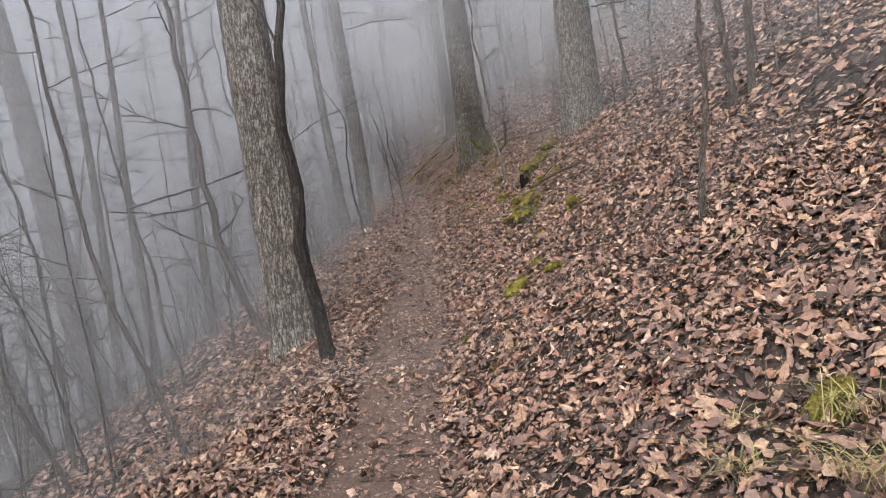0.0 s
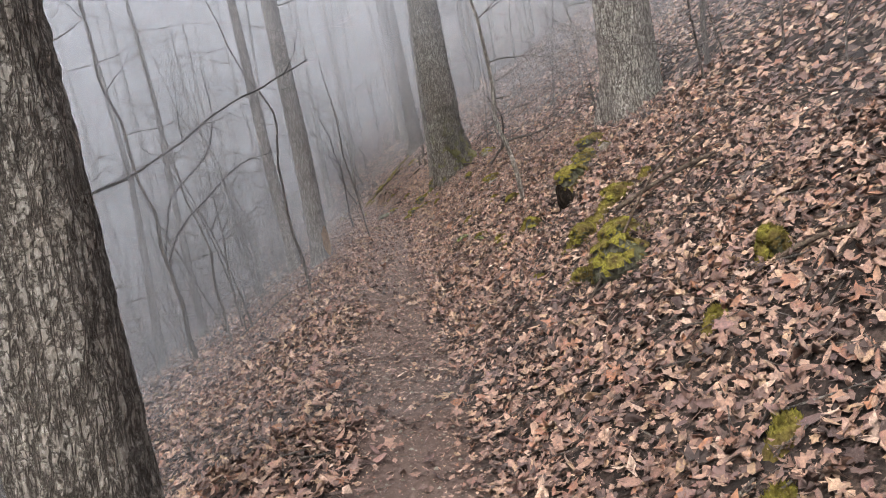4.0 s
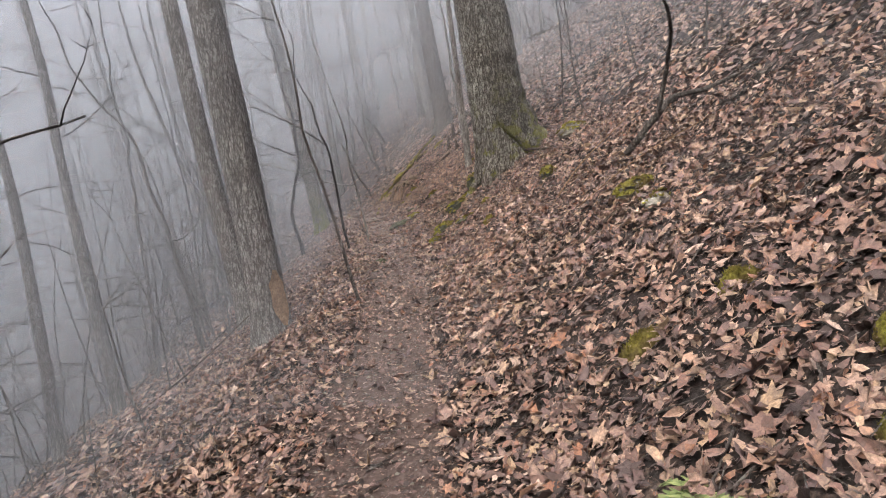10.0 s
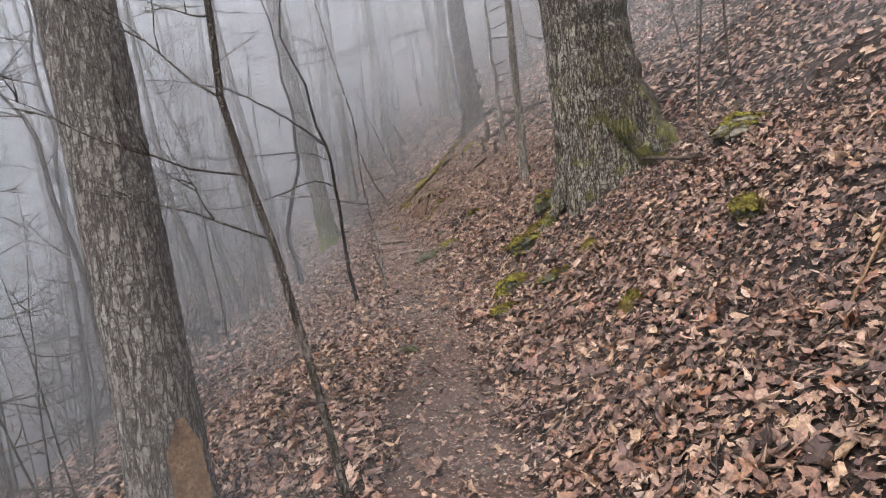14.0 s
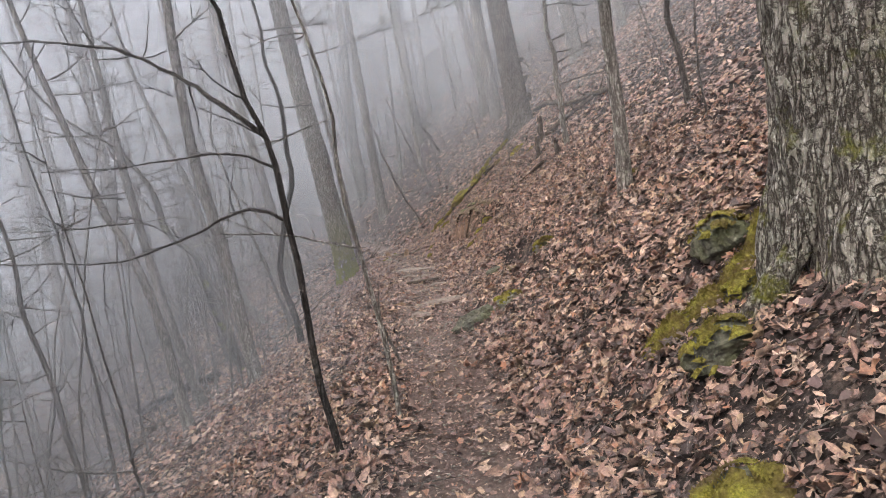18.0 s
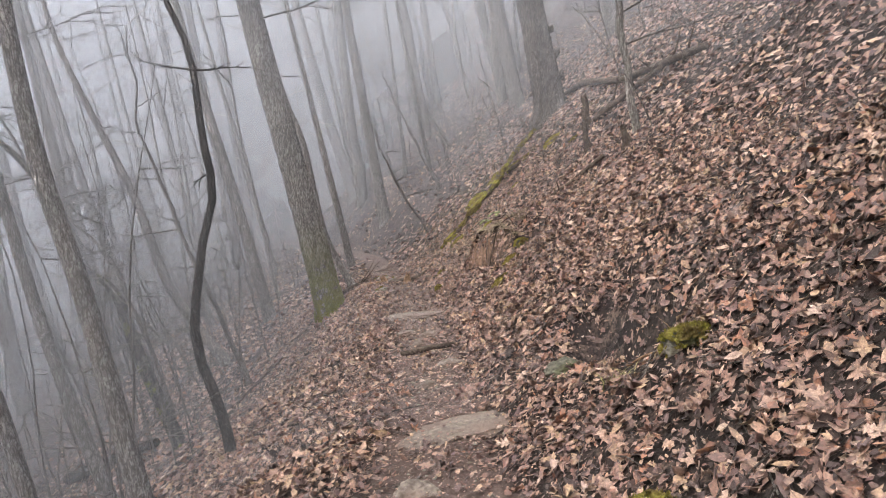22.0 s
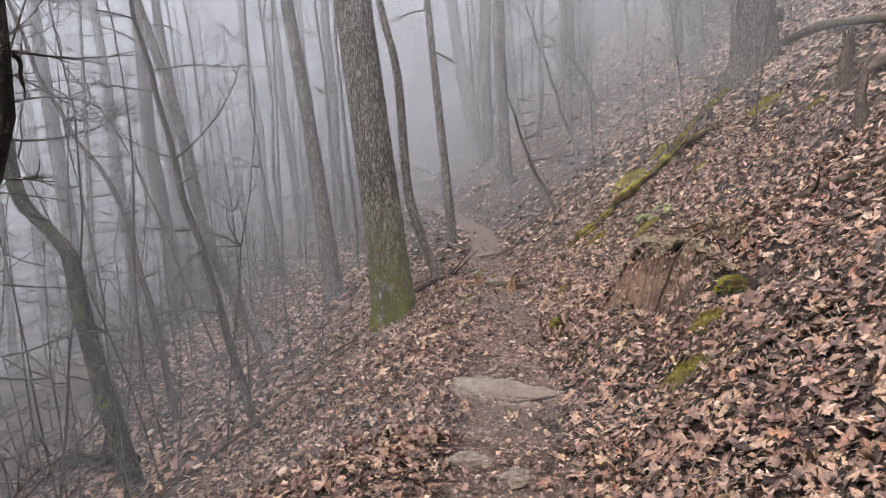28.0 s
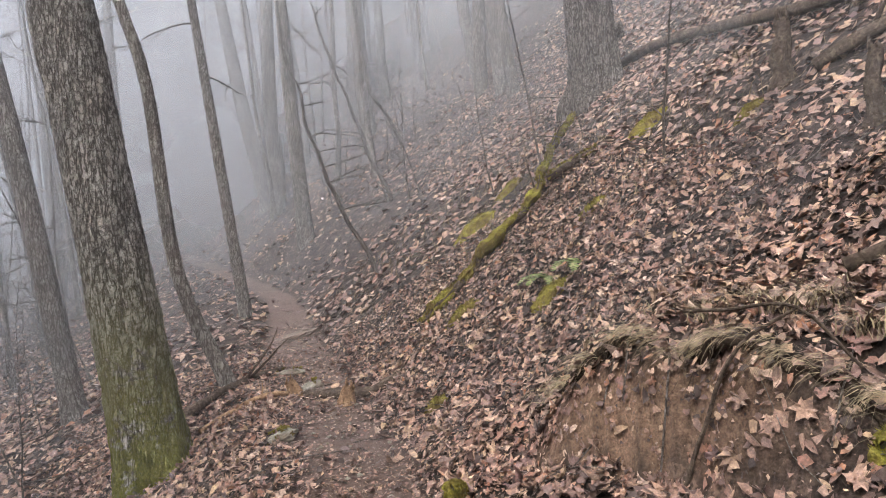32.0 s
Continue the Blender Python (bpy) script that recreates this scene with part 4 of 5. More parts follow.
def grass_tuft(x, y, n, length, label="tuft of long dry yellow-green grass", blade=None):
    rng = random.Random(int(abs(x * 313 + y * 71)))
    s = Shape()
    for _ in range(n):
        a = rng.uniform(0, 6.28)
        p = Vector((rng.gauss(0, 0.05), rng.gauss(0, 0.05), -0.01))
        d = Vector((math.cos(a) * 0.5, math.sin(a) * 0.5, 1)).normalized()
        size = length * rng.uniform(0.5, 1.2)
        side = Vector((-math.sin(a), math.cos(a), 0)) * rng.uniform(0.0015, 0.004)
        k = len(s.v)
        for i in range(5):
            w = 1 - i / 4.6
            s.v += [tuple(p - side * w), tuple(p + side * w)]
            p = p + d * size / 4
            d = (d + Vector((math.cos(a) * 0.28, math.sin(a) * 0.28, -0.42))).normalized()
        s.f += [(k + 2 * i, k + 2 * i + 1, k + 2 * i + 3, k + 2 * i + 2) for i in range(4)]
    ob = new("grass_tuft", s.mesh("grass_tuft", blade or GRASS))
    ob.location = (x, y, height(x, y) + 0.01)
    tagged(ob, label, "grass", "grass tufts")


def fern(x, y, fronds, length):
    rng = random.Random(int(abs(x * 217 + y * 19)))
    base = thing("fern", x, y, height(x, y) + 0.01, "small green fern lying on fallen leaves", "fern", "ferns")
    for i in range(fronds):
        a = 6.28 * i / fronds + rng.uniform(-0.3, 0.3)
        s = Shape()
        p, d = Vector((0, 0, 0)), Vector((math.cos(a), math.sin(a), 0.9)).normalized()
        size = length * rng.uniform(0.7, 1.15)
        line = [p]
        for _ in range(12):
            p = p + d * size / 12
            d = (d + Vector((0, 0, -0.16))).normalized()
            line.append(p)
        s.tube(line, [0.0022 * (1 - j / 14) for j in range(13)], 3, cap=False)
        for j in range(2, 13):
            t = (line[j] - line[j - 1]).normalized()
            out = t.cross(Vector((0, 0, 1))).normalized()
            w = size * 0.24 * math.sin(math.pi * (j + 1) / 15)
            for sign in (-1, 1):
                k = len(s.v)
                tip = line[j] + out * sign * w + t * w * 0.35 + Vector((0, 0, rng.uniform(-0.01, 0.006)))
                s.v += [tuple(line[j] - t * 0.009), tuple(line[j].lerp(tip, 0.5) - t * 0.008), tuple(tip), tuple(line[j].lerp(tip, 0.5) + t * 0.008), tuple(line[j] + t * 0.007)]
                s.f.append((k, k + 1, k + 2, k + 3, k + 4))
        child("frond", s.mesh("frond", FERN, False), base)


def log(name, points, d, material, label, category="log", taper=0.6, rise=0.3, stubs=0, moss=0.0, jag=0.12):
    """Wood lying on the ground. points: (x, y, height above ground)."""
    rng = random.Random(int(abs(points[0][0] * 531 + points[0][1] * 77)))
    x0, y0 = points[0][0], points[0][1]
    z0 = height(x0, y0)
    base = thing(name, x0, y0, z0, label, category, "fallen wood")
    line = spline([(x - x0, y - y0, height(x, y) - z0 + h + d * rise) for x, y, h in points], 0.06)
    n = len(line)
    line = [p + Vector((noise.noise(p * 5) * jag * d, noise.noise(p * 5 + Vector((9, 0, 0))) * jag * d, 0)) for p in line]
    radii = [0.5 * d * (1 - (1 - taper) * i / n) * (1 + 0.22 * noise.noise(p * 9)) for i, p in enumerate(line)]
    s = Shape().tube(line, radii, 12 if d > 0.06 else 6, 0.18, x0)
    stem = child("stem", s.mesh("stem", material), base)
    for _ in range(stubs):
        i = rng.randrange(n // 5, n - 1)
        t = (line[i + 1] - line[i - 1]).normalized()
        out = t.orthogonal()
        out.rotate(Matrix.Rotation(rng.uniform(0, 6.28), 3, t))
        out.z = abs(out.z)
        w = wander(rng, line[i], out + t * 0.6, rng.uniform(2, 7) * d, 4, 0.2, 0.03)
        child("stub", Shape().tube(w, [radii[i] * 0.4 * (1 - k / 5) for k in range(5)], 5).mesh("stub", material), base)
    if moss:
        m = Shape()
        top = [p + Vector((0, 0, radii[i] * 0.35)) for i, p in enumerate(line)]
        m.tube(top, [r * max(0.3, 0.95 + 0.9 * noise.noise(p * 3.1) + 0.5 * noise.noise(p * 9)) for p, r in zip(top, radii)], 14, 0.8, y0)
        for i, p in enumerate(top):
            for _ in range(int(30 * moss)):
                a = rng.uniform(-1.6, 1.6)
                t = (line[min(i + 1, n - 1)] - line[max(i - 1, 0)]).normalized()
                side = t.cross(Vector((0, 0, 1))).normalized()
                way = (side.cross(t) * math.cos(a) + side * math.sin(a)).normalized()
                at = p + way * radii[i] * 0.98 + t * rng.uniform(-0.03, 0.03)
                bristle(m, rng, at, (way + Vector((rng.uniform(-0.6, 0.6), rng.uniform(-0.6, 0.6), 0.2))).normalized(), rng.uniform(0.015, 0.035), 0.006)
        child("moss", m.mesh("moss", MOSS, False), stem, "bright yellow-green moss", "stuff")
    return base


# the mossy stones above the first stretch
rock(1.0, 8.84, 0.17, 0.19, 0.17, 20, "grey boulder capped with bright moss on the bank", 0.46, 0.3, DARK_ROCK)
rock(1.16, 9.3, 0.13, 0.17, 0.062, -20, "flat mossy slab lodged in the leafy bank", 0.55)
rock(1.05, 9.8, 0.08, 0.22, 0.0806, -28, "long moss-covered stone in the leafy bank", 0.7)
rock(1.42, 10.05, 0.07, 0.16, 0.0682, -25, "moss-covered stone in the leafy bank", 0.7)
rock(1.75, 12.15, 0.14, 0.2, 0.11, -30, "mossy ledge of stone below the oak's roots", 0.5, 0.3, DARK_ROCK)
rock(2, 12.75, 0.15, 0.2, 0.09, -20, "mossy stone under the oak's roots", 0.5, 0.3, DARK_ROCK)
# dark lump added in place of a cavity; its black colour is the hollow's shade
rock(1.36, 11.62, 0.075, 0.10, 0.21, 10, "black moss-topped lump standing in for a hollow's shade", 0.2, 0.3, ROT_AND_SHADE)
rock(1.5, 11.85, 0.17, 0.14, 0.14, 40, "golden mossy stone over a dark hollow", 0.5, 0.3, DARK_ROCK)
rock(0.98, 11.5, 0.07, 0.12, 0.0744, 0, "rust-brown mossy stone in the bank", 0.35, 0.3, DARK_ROCK)
rock(0.55, 5.86, 0.10, 0.08, 0.0744, 30, "small stone thick with golden moss", 0.7)
rock(0.88, 5.92, 0.09, 0.06, 0.0496, 10, "small mossy stone in the leaves", 0.5)
rock(0.80, 9.0, 0.05, 0.06, 0.05, -20, "mossy stone on the leafy bank", 0.6)
rock(1.41, 7.69, 0.06, 0.12, 0.08, -30, "narrow mossy stone under a fallen stick", 0.55)
rock(1.44, 10.3, 0.06, 0.07, 0.0496, 0, "mossy stone on the leafy bank", 0.55)
rock(1.95, 12, 0.07, 0.06, 0.062, 0, "grey stone in the leaves", 0.2)
rock(1.08, 13.3, 0.08, 0.06, 0.0496, 15, "mossy stone at the sapling's foot", 0.5)
rock(1.22, 15.85, 0.09, 0.11, 0.062, 20, "pale flat stone on the leafy bank", 0.1)
rock(1.28, 16.5, 0.14, 0.09, 0.063, -10, "flat mossy stone on the leafy bank", 0.4)
for x, y, r in ((1.62, 11.95, 0.09), (1.8, 12.4, 0.10), (1.95, 12.7, 0.08), (1.48, 11.75, 0.06)):
    moss_clump(x, y, r, 0.05, 50, 1.7)
for x, y, r in ((0.97, 9.84, 0.10), (1.12, 9.93, 0.11), (1.29, 10.0, 0.09), (1.46, 10.04, 0.08), (1.64, 10.0, 0.07)):
    moss_clump(x, y, r, 0.06, 15, 1.3)
# the mossy foot of the great oak
rock(0.70, 23.95, 0.17, 0.22, 0.15, -30, "dark grey-green rock against the great oak's foot", 0.3, 0.45, DARK_ROCK)
rock(0.30, 22.86, 0.20, 0.12, 0.11, 25, "dark lichened rock at the path's uphill edge", 0.3, 0.45, DARK_ROCK)
rock(0.55, 23.25, 0.12, 0.10, 0.06, 30, "low mossy rock below the great oak", 0.45, 0.45, DARK_ROCK)
moss_clump(0.62, 23.52, 0.12, 0.06, 25, 1.5)
moss_clump(0.17, 23.38, 0.10, 0.07, 30, 1.9)
moss_clump(0.40, 23.45, 0.11, 0.07, 20, 1.5)
moss_clump(0.78, 23.60, 0.10, 0.12, 60, 1.3)
moss_clump(0.30, 23.12, 0.07, 0.05, 10, 1.4)
rock(-0.15, 21.4, 0.11, 0.07, 0.0558, 30, "flat mossy stone at the path's edge", 0.45)
rock(-0.02, 21.92, 0.17, 0.13, 0.09, 20, "flat grey-green stone with moss at the path's edge", 0.35, 0.35, DARK_ROCK)
rock(-0.98, 20.95, 0.10, 0.08, 0.05, 10, "small grey stone at the path's lower edge", 0.0, 0.45, DARK_ROCK)
rock(0.3, 21.3, 0.14, 0.11, 0.045, -15, "thin grey-green slab among leaves", 0.15, 0.4, DARK_ROCK)
rock(1.95, 21.5, 0.20, 0.22, 0.09, 25, "pale slab with moss on the leafy bank", 0.3)
rock(1.25, 19.8, 0.08, 0.12, 0.0744, 0, "mossy rock on the leafy bank", 0.5)
# stones further along
rock(-0.86, 26.5, 0.26, 0.13, 0.12, 42, "dark worn stone at the path's edge", 0.0, 0.36, DARK_ROCK)
rock(-0.5, 26.55, 0.15, 0.09, 0.09, 25, "rust-brown mossy stone at the path's edge", 0.4)
rock(0, 27.5, 0.05, 0.11, 0.0496, -40, "small moss-topped stone in the leaves", 0.65)
rock(-0.05, 27.6, 0.09, 0.07, 0.062, 0, "pale mossy rock in the bank", 0.4)
for x, y, a, b, r in ((-1.22, 28.42, 0.46, 0.22, 8), (-1.5, 27.5, 0.13, 0.09, -20), (-1.62, 29.6, 0.10, 0.07, 35), (-1.45, 30.2, 0.13, 0.07, -15), (-1.85, 31.25, 0.10, 0.06, 40), (-2.05, 31.9, 0.12, 0.08, 0)):
    rock(x, y, a, b, 0.06, r, "worn flat stone set in the trodden path", 0.0, 0.46, TREAD_STONE)
rock(-2.10, 33.15, 0.40, 0.28, 0.054, -10, "broad grey slab across the path", 0.0, 0.46, TREAD_STONE)
rock(-1.72, 33.1, 0.13, 0.11, 0.036, 30, "flat grey stone in the path", 0.0, 0.46, TREAD_STONE)
rock(-1.78, 31.75, 0.09, 0.07, 0.045, 0, "rounded grey stone in the path", 0.0, 0.35, TREAD_STONE)
rock(-1.84, 34.85, 0.05, 0.07, 0.0527, 10, "small stone topped with bright moss by the path", 0.6, 0.2)
rock(-0.55, 33.35, 0.08, 0.08, 0.07, 0, "moss-hung stone in the clay bank", 0.5)
rock(-3.7, 40.9, 0.38, 0.11, 0.054, 25, "flat stone step across the path", 0.0, 0.4, TREAD_STONE)
rock(-3.3, 38.4, 0.14, 0.09, 0.054, 15, "broken stone beside the path", 0.05)
rock(-3, 37.75, 0.11, 0.08, 0.054, 60, "broken stone beside the path", 0.05)
rock(-3, 36.3, 0.11, 0.09, 0.045, 0, "flat stone at the oak's foot", 0.15)

for x, y, r, h in ((1.22, 2.22, 0.09, 0.06), (0.21, 4.6, 0.07, 0.03), (0.51, 5.95, 0.09, 0.04), (0.05, 5.5, 0.05, 0.02), (0.63, 6.35, 0.06, 0.04), (0.80, 6.6, 0.06, 0.04), (0.98, 7.45, 0.06, 0.04),
                   (1.38, 7.68, 0.07, 0.06), (0.76, 9.07, 0.06, 0.05), (0.62, 9.74, 0.06, 0.05), (0.66, 11.4, 0.05, 0.03)):
    moss_clump(x, y, r, h, 40)
for x, y, r, h in ((0.64, 11.67, 0.05, 0.04), (0.95, 11.62, 0.10, 0.06), (0.53, 12.58, 0.07, 0.05), (0.97, 14.2, 0.07, 0.05), (0.59, 14.35, 0.08, 0.05), (0.87, 13.07, 0.05, 0.03), (1.1, 13.35, 0.08, 0.05),
                   (0.66, 11.85, 0.06, 0.04), (0.45, 19.65, 0.07, 0.05), (0.6, 21.45, 0.07, 0.05), (-0.12, 21.9, 0.08, 0.05)):
    moss_clump(x, y, r, h, -30)
for x, y, r, h in ((0.86, 27.1, 0.08, 0.07), (-0.1, 30.8, 0.07, 0.04), (-0.92, 32.5, 0.1, 0.05), (-0.75, 33.0, 0.09, 0.06), (-1.0, 36.6, 0.13, 0.09), (-1.6, 37.6, 0.11, 0.06), (-1.9, 36.2, 0.07, 0.04), (-0.4, 37.6, 0.12, 0.06),
                   (-1.2, 40.2, 0.2, 0.1), (-0.7, 40.6, 0.15, 0.08), (0.5, 38.6, 0.16, 0.07), (0.75, 36.95, 0.1, 0.06)):
    moss_clump(x, y, r, h, 20)

for x, y, n, s in ((1.22, 2.1, 60, 0.28), (1.1, 1.75, 70, 0.3), (0.88, 2.12, 40, 0.22), (1.05, 2.45, 30, 0.2), (1.3, 9.0, 30, 0.2), (-0.35, 27.9, 30, 0.2)):
    grass_tuft(x, y, n, s)
for x, y, n, s in ((-0.92, 34.95, 50, 0.2), (-0.74, 34.35, 50, 0.2), (-0.62, 33.95, 60, 0.22), (-0.5, 33.6, 50, 0.22), (-1.0, 35.1, 45, 0.2), (-0.8, 34.75, 60, 0.24), (-0.55, 34.2, 60, 0.26), (-0.68, 34.5, 30, 0.2), (-0.45, 33.9, 50, 0.24), (-0.4, 39.9, 50, 0.2), (0.2, 39.2, 50, 0.2), (-0.9, 39.6, 40, 0.2), (1.4, 38.5, 60, 0.26), (1.9, 37.3, 60, 0.3)):
    grass_tuft(x, y, n, s, "tuft of pale dead grass hanging on the bank", DEAD_GRASS)
fern(0.47, 13.1, 7, 0.20)
fern(0.42, 13.35, 6, 0.17)
fern(0.55, 12.45, 6, 0.16)
fern(-0.95, 36.95, 8, 0.26)
fern(-0.75, 36.75, 7, 0.24)

# fallen wood
log("fallen_branch", ((1.34, 16.87, 0.22), (1.54, 16.69, 0.35), (1.75, 16.9, 0.38), (2.2, 17.35, 0.2), (2.68, 17.8, 0.0)), 0.055, TWIG_BARK, "crooked dark branch fallen against the bank", "branch", 0.5, 0.2, 4)
log("fallen_branch", ((1.54, 16.69, 0.33), (1.56, 16.4, 0.75), (1.45, 16.0, 1.05), (1.2, 15.54, 1.38)), 0.04, TWIG_BARK, "dark forked branch reaching up from the bank", "branch", 0.4, 0.2, 3)
log("fallen_branch", ((0.75, 16.15, 0.0), (1.0, 16.25, 0.03), (1.22, 16.3, 0.02)), 0.04, DEADWOOD, "dark dead branch lying in the leaves", "branch", 0.6, 0.3, 2)
log("fallen_branch", ((1.28, 9.25, 0.0), (1.45, 8.9, 0.03), (1.6, 8.5, 0.02)), 0.025, DEADWOOD, "thin dead stick lying on the bank", "stick", 0.5, 0.3, 1)
log("fallen_branch", ((1.31, 7.59, 0.0), (1.45, 7.4, 0.04), (1.62, 7.15, 0.02)), 0.03, DEADWOOD, "thin dead stick lying on the bank", "stick", 0.5, 0.3, 1)
log("fallen_branch", ((0.72, 8.65, 0.0), (0.98, 8.85, 0.12), (1.35, 9.02, 0.33), (1.8, 9.2, 0.3)), 0.022, DEADWOOD, "thin stick propped over the mossy boulder", "stick", 0.5, 0.3, 3)
log("fallen_branch", ((1.1, 9.1, 0.25), (1.45, 9.15, 0.2), (1.9, 9.3, 0.05)), 0.035, DEADWOOD, "bleached stick resting on the mossy slab", "stick", 0.7, 0.3, 1)
log("fallen_branch", ((1.30, 23.6, 0.05), (1.42, 22.4, 0.1), (1.62, 21.6, 0.02), (1.9, 21.0, 0.0)), 0.05, DEADWOOD, "bare grey branch lying under the great oak", "branch", 0.6, 0.3, 3)
log("fallen_branch", ((0.78, 21.12, 0.0), (1.0, 21.0, 0.03), (1.22, 20.9, 0.0)), 0.035, DEADWOOD, "short dark stick in the leaves", "stick", 0.7, 0.3, 1)
log("fallen_branch", ((-4.6, 24.2, 0.0), (-4.0, 24.1, 0.05), (-3.3, 24.5, 0.02), (-2.7, 25.0, 0.0)), 0.035, DEADWOOD, "rust-brown branch lying below the path", "branch", 0.5, 0.3, 2)
log("fallen_branch", ((-2.9, 13.6, 0.0), (-2.3, 14.2, 0.12), (-1.9, 14.4, 0.16), (-1.3, 14.8, 0.0)), 0.025, TWIG_BARK, "thin arched twig lying below the path", "branch", 0.5, 0.3, 4)
log("fallen_branch", ((-4.4, 20.2, 0.0), (-3.4, 20.0, 0.12), (-2.7, 20.3, 0.2), (-2.35, 20.7, 0.3)), 0.025, DEADWOOD, "dead branch lying behind the scarred trunk", "branch", 0.5, 0.3, 2)
log("fallen_branch", ((-0.14, 34.3, 0.02), (0.22, 33.98, 0.04), (0.68, 33.6, 0.06)), 0.085, DEADWOOD, "dark rotten branch lying on the leafy slope", "branch", 0.6, 0.3, 1)
log("mossy_log", ((-1.95, 38.1, 0.0), (-1.55, 38.25, 0.05), (-1.2, 38.42, 0.08), (-0.74, 38.72, 0.1), (-0.45, 39.4, 0.12), (-0.05, 40.5, 0.12), (0.45, 41.6, 0.1)), 0.085, DEADWOOD, "long log thick with bright moss below a trunk", "log", 0.8, 0.3, 3, 1.0, 0.8)
log("mossy_log", ((-0.42, 39.3, 0.05), (-0.2, 39.1, 0.06), (0.05, 39.0, 0.0)), 0.09, DEADWOOD, "short mossy root on the slope", "log", 0.6, 0.3, 0, 1.0)
log("fallen_log", ((1.45, 43.3, 0.05), (1.7, 41.6, 0.1), (1.74, 39.6, 0.1), (1.85, 37.8, 0.08), (2.05, 36.2, 0.06), (2.4, 34.4, 0.05)), 0.15, DEADWOOD, "long dark rotten log fallen along the slope", "log", 0.75, 0.3, 4)
log("fallen_log", ((1.1, 36.6, 0.02), (1.5, 36.2, 0.05), (2.1, 35.6, 0.05)), 0.12, DEADWOOD, "dark broken log by the snag", "log", 0.7, 0.3, 2)
log("fallen_branch", ((-1.03, 33.93, 0.0), (-0.86, 33.9, 0.06), (-0.7, 33.83, 0.06), (-0.58, 33.9, 0.04)), 0.02, DEADWOOD, "bark-covered stick lying on the clay bank", "branch", 0.6, 0.3, 2, 0.0, 0.9)
log("root", ((-0.9, 34.2, 0.2), (-0.78, 34.05, 0.1), (-0.7, 33.7, 0.16), (-0.6, 33.5, 0.1)), 0.018, DEADWOOD, "thin pale root hanging from the bank", "root", 0.5, 0.3, 2)
log("water_bar", ((-3.0, 37.42, 0.0), (-2.7, 37.32, 0.03), (-2.4, 37.25, 0.02), (-2.15, 37.2, 0.0)), 0.10, DEADWOOD, "half-buried log set across the path", "log", 0.8, 0.1, 1)
log("fallen_log", ((-4.5, 37.3, 0.0), (-4.1, 37.9, 0.04), (-3.7, 38.35, 0.03), (-3.4, 38.6, 0.0)), 0.10, DEADWOOD, "dark rotten pole at the path's lower edge", "log", 0.7, 0.3, 2)
log("fallen_branch", ((-3.75, 36.9, 0.02), (-3.4, 37.3, 0.04), (-3.1, 37.5, 0.02)), 0.06, CUTWOOD, "split pale branch lying by the oak", "branch", 0.7, 0.3, 1)
log("fallen_branch", ((-5.8, 35.3, 0.0), (-5.0, 35.9, 0.04), (-4.4, 36.3, 0.05)), 0.05, DEADWOOD, "dark dead branch below the oak", "branch", 0.6, 0.3, 3)
log("fallen_branch", ((0.95, 18.3, 0.0), (1.4, 18.6, 0.12), (2.0, 18.9, 0.1)), 0.014, CUTWOOD, "thin pale bare stem lying on the bank", "stick", 0.6, 0.3, 1)
log("fallen_branch", ((1.0, 17.2, 0.02), (1.5, 17.1, 0.06), (2.1, 17.0, 0.05)), 0.012, CUTWOOD, "thin pale bare stem lying on the bank", "stick", 0.6, 0.3, 0)
log("fallen_log", ((-10.2, 37.6, 0.1), (-8.9, 36.72, 0.12), (-7.2, 35.7, 0.15)), 0.2, ROT_AND_SHADE, "dark fallen trunk on the lower slope", "log", 0.8, 0.2, 2)
log("fallen_branch", ((-5.5, 33.6, 0.0), (-4.91, 34.12, 0.05), (-4.5, 34.7, 0.06), (-4.45, 35.6, 0.05), (-4.4, 36.3, 0.02)), 0.045, DEADWOOD, "long bare pole lying along the slope edge", "branch", 0.7, 0.3, 3)
log("fallen_branch", ((-1.97, 30.8, 0.01), (-1.75, 30.88, 0.03), (-1.45, 30.98, 0.02)), 0.06, DEADWOOD, "dark rotten stick lying across the path's edge", "stick", 0.7, 0.3, 1)
log("root", ((-0.22, 28.42, 0.03), (-0.12, 28.24, 0.08), (-0.04, 28.1, 0.05), (0.05, 27.98, 0.0)), 0.02, CUTWOOD, "pale bare root hanging in the eroded pit", "root", 0.7, 0.3, 2)
rock(-0.6, 28.55, 0.12, 0.09, 0.05, 15, "flat grey stone below the eroded pit", 0.0, 0.45, DARK_ROCK)


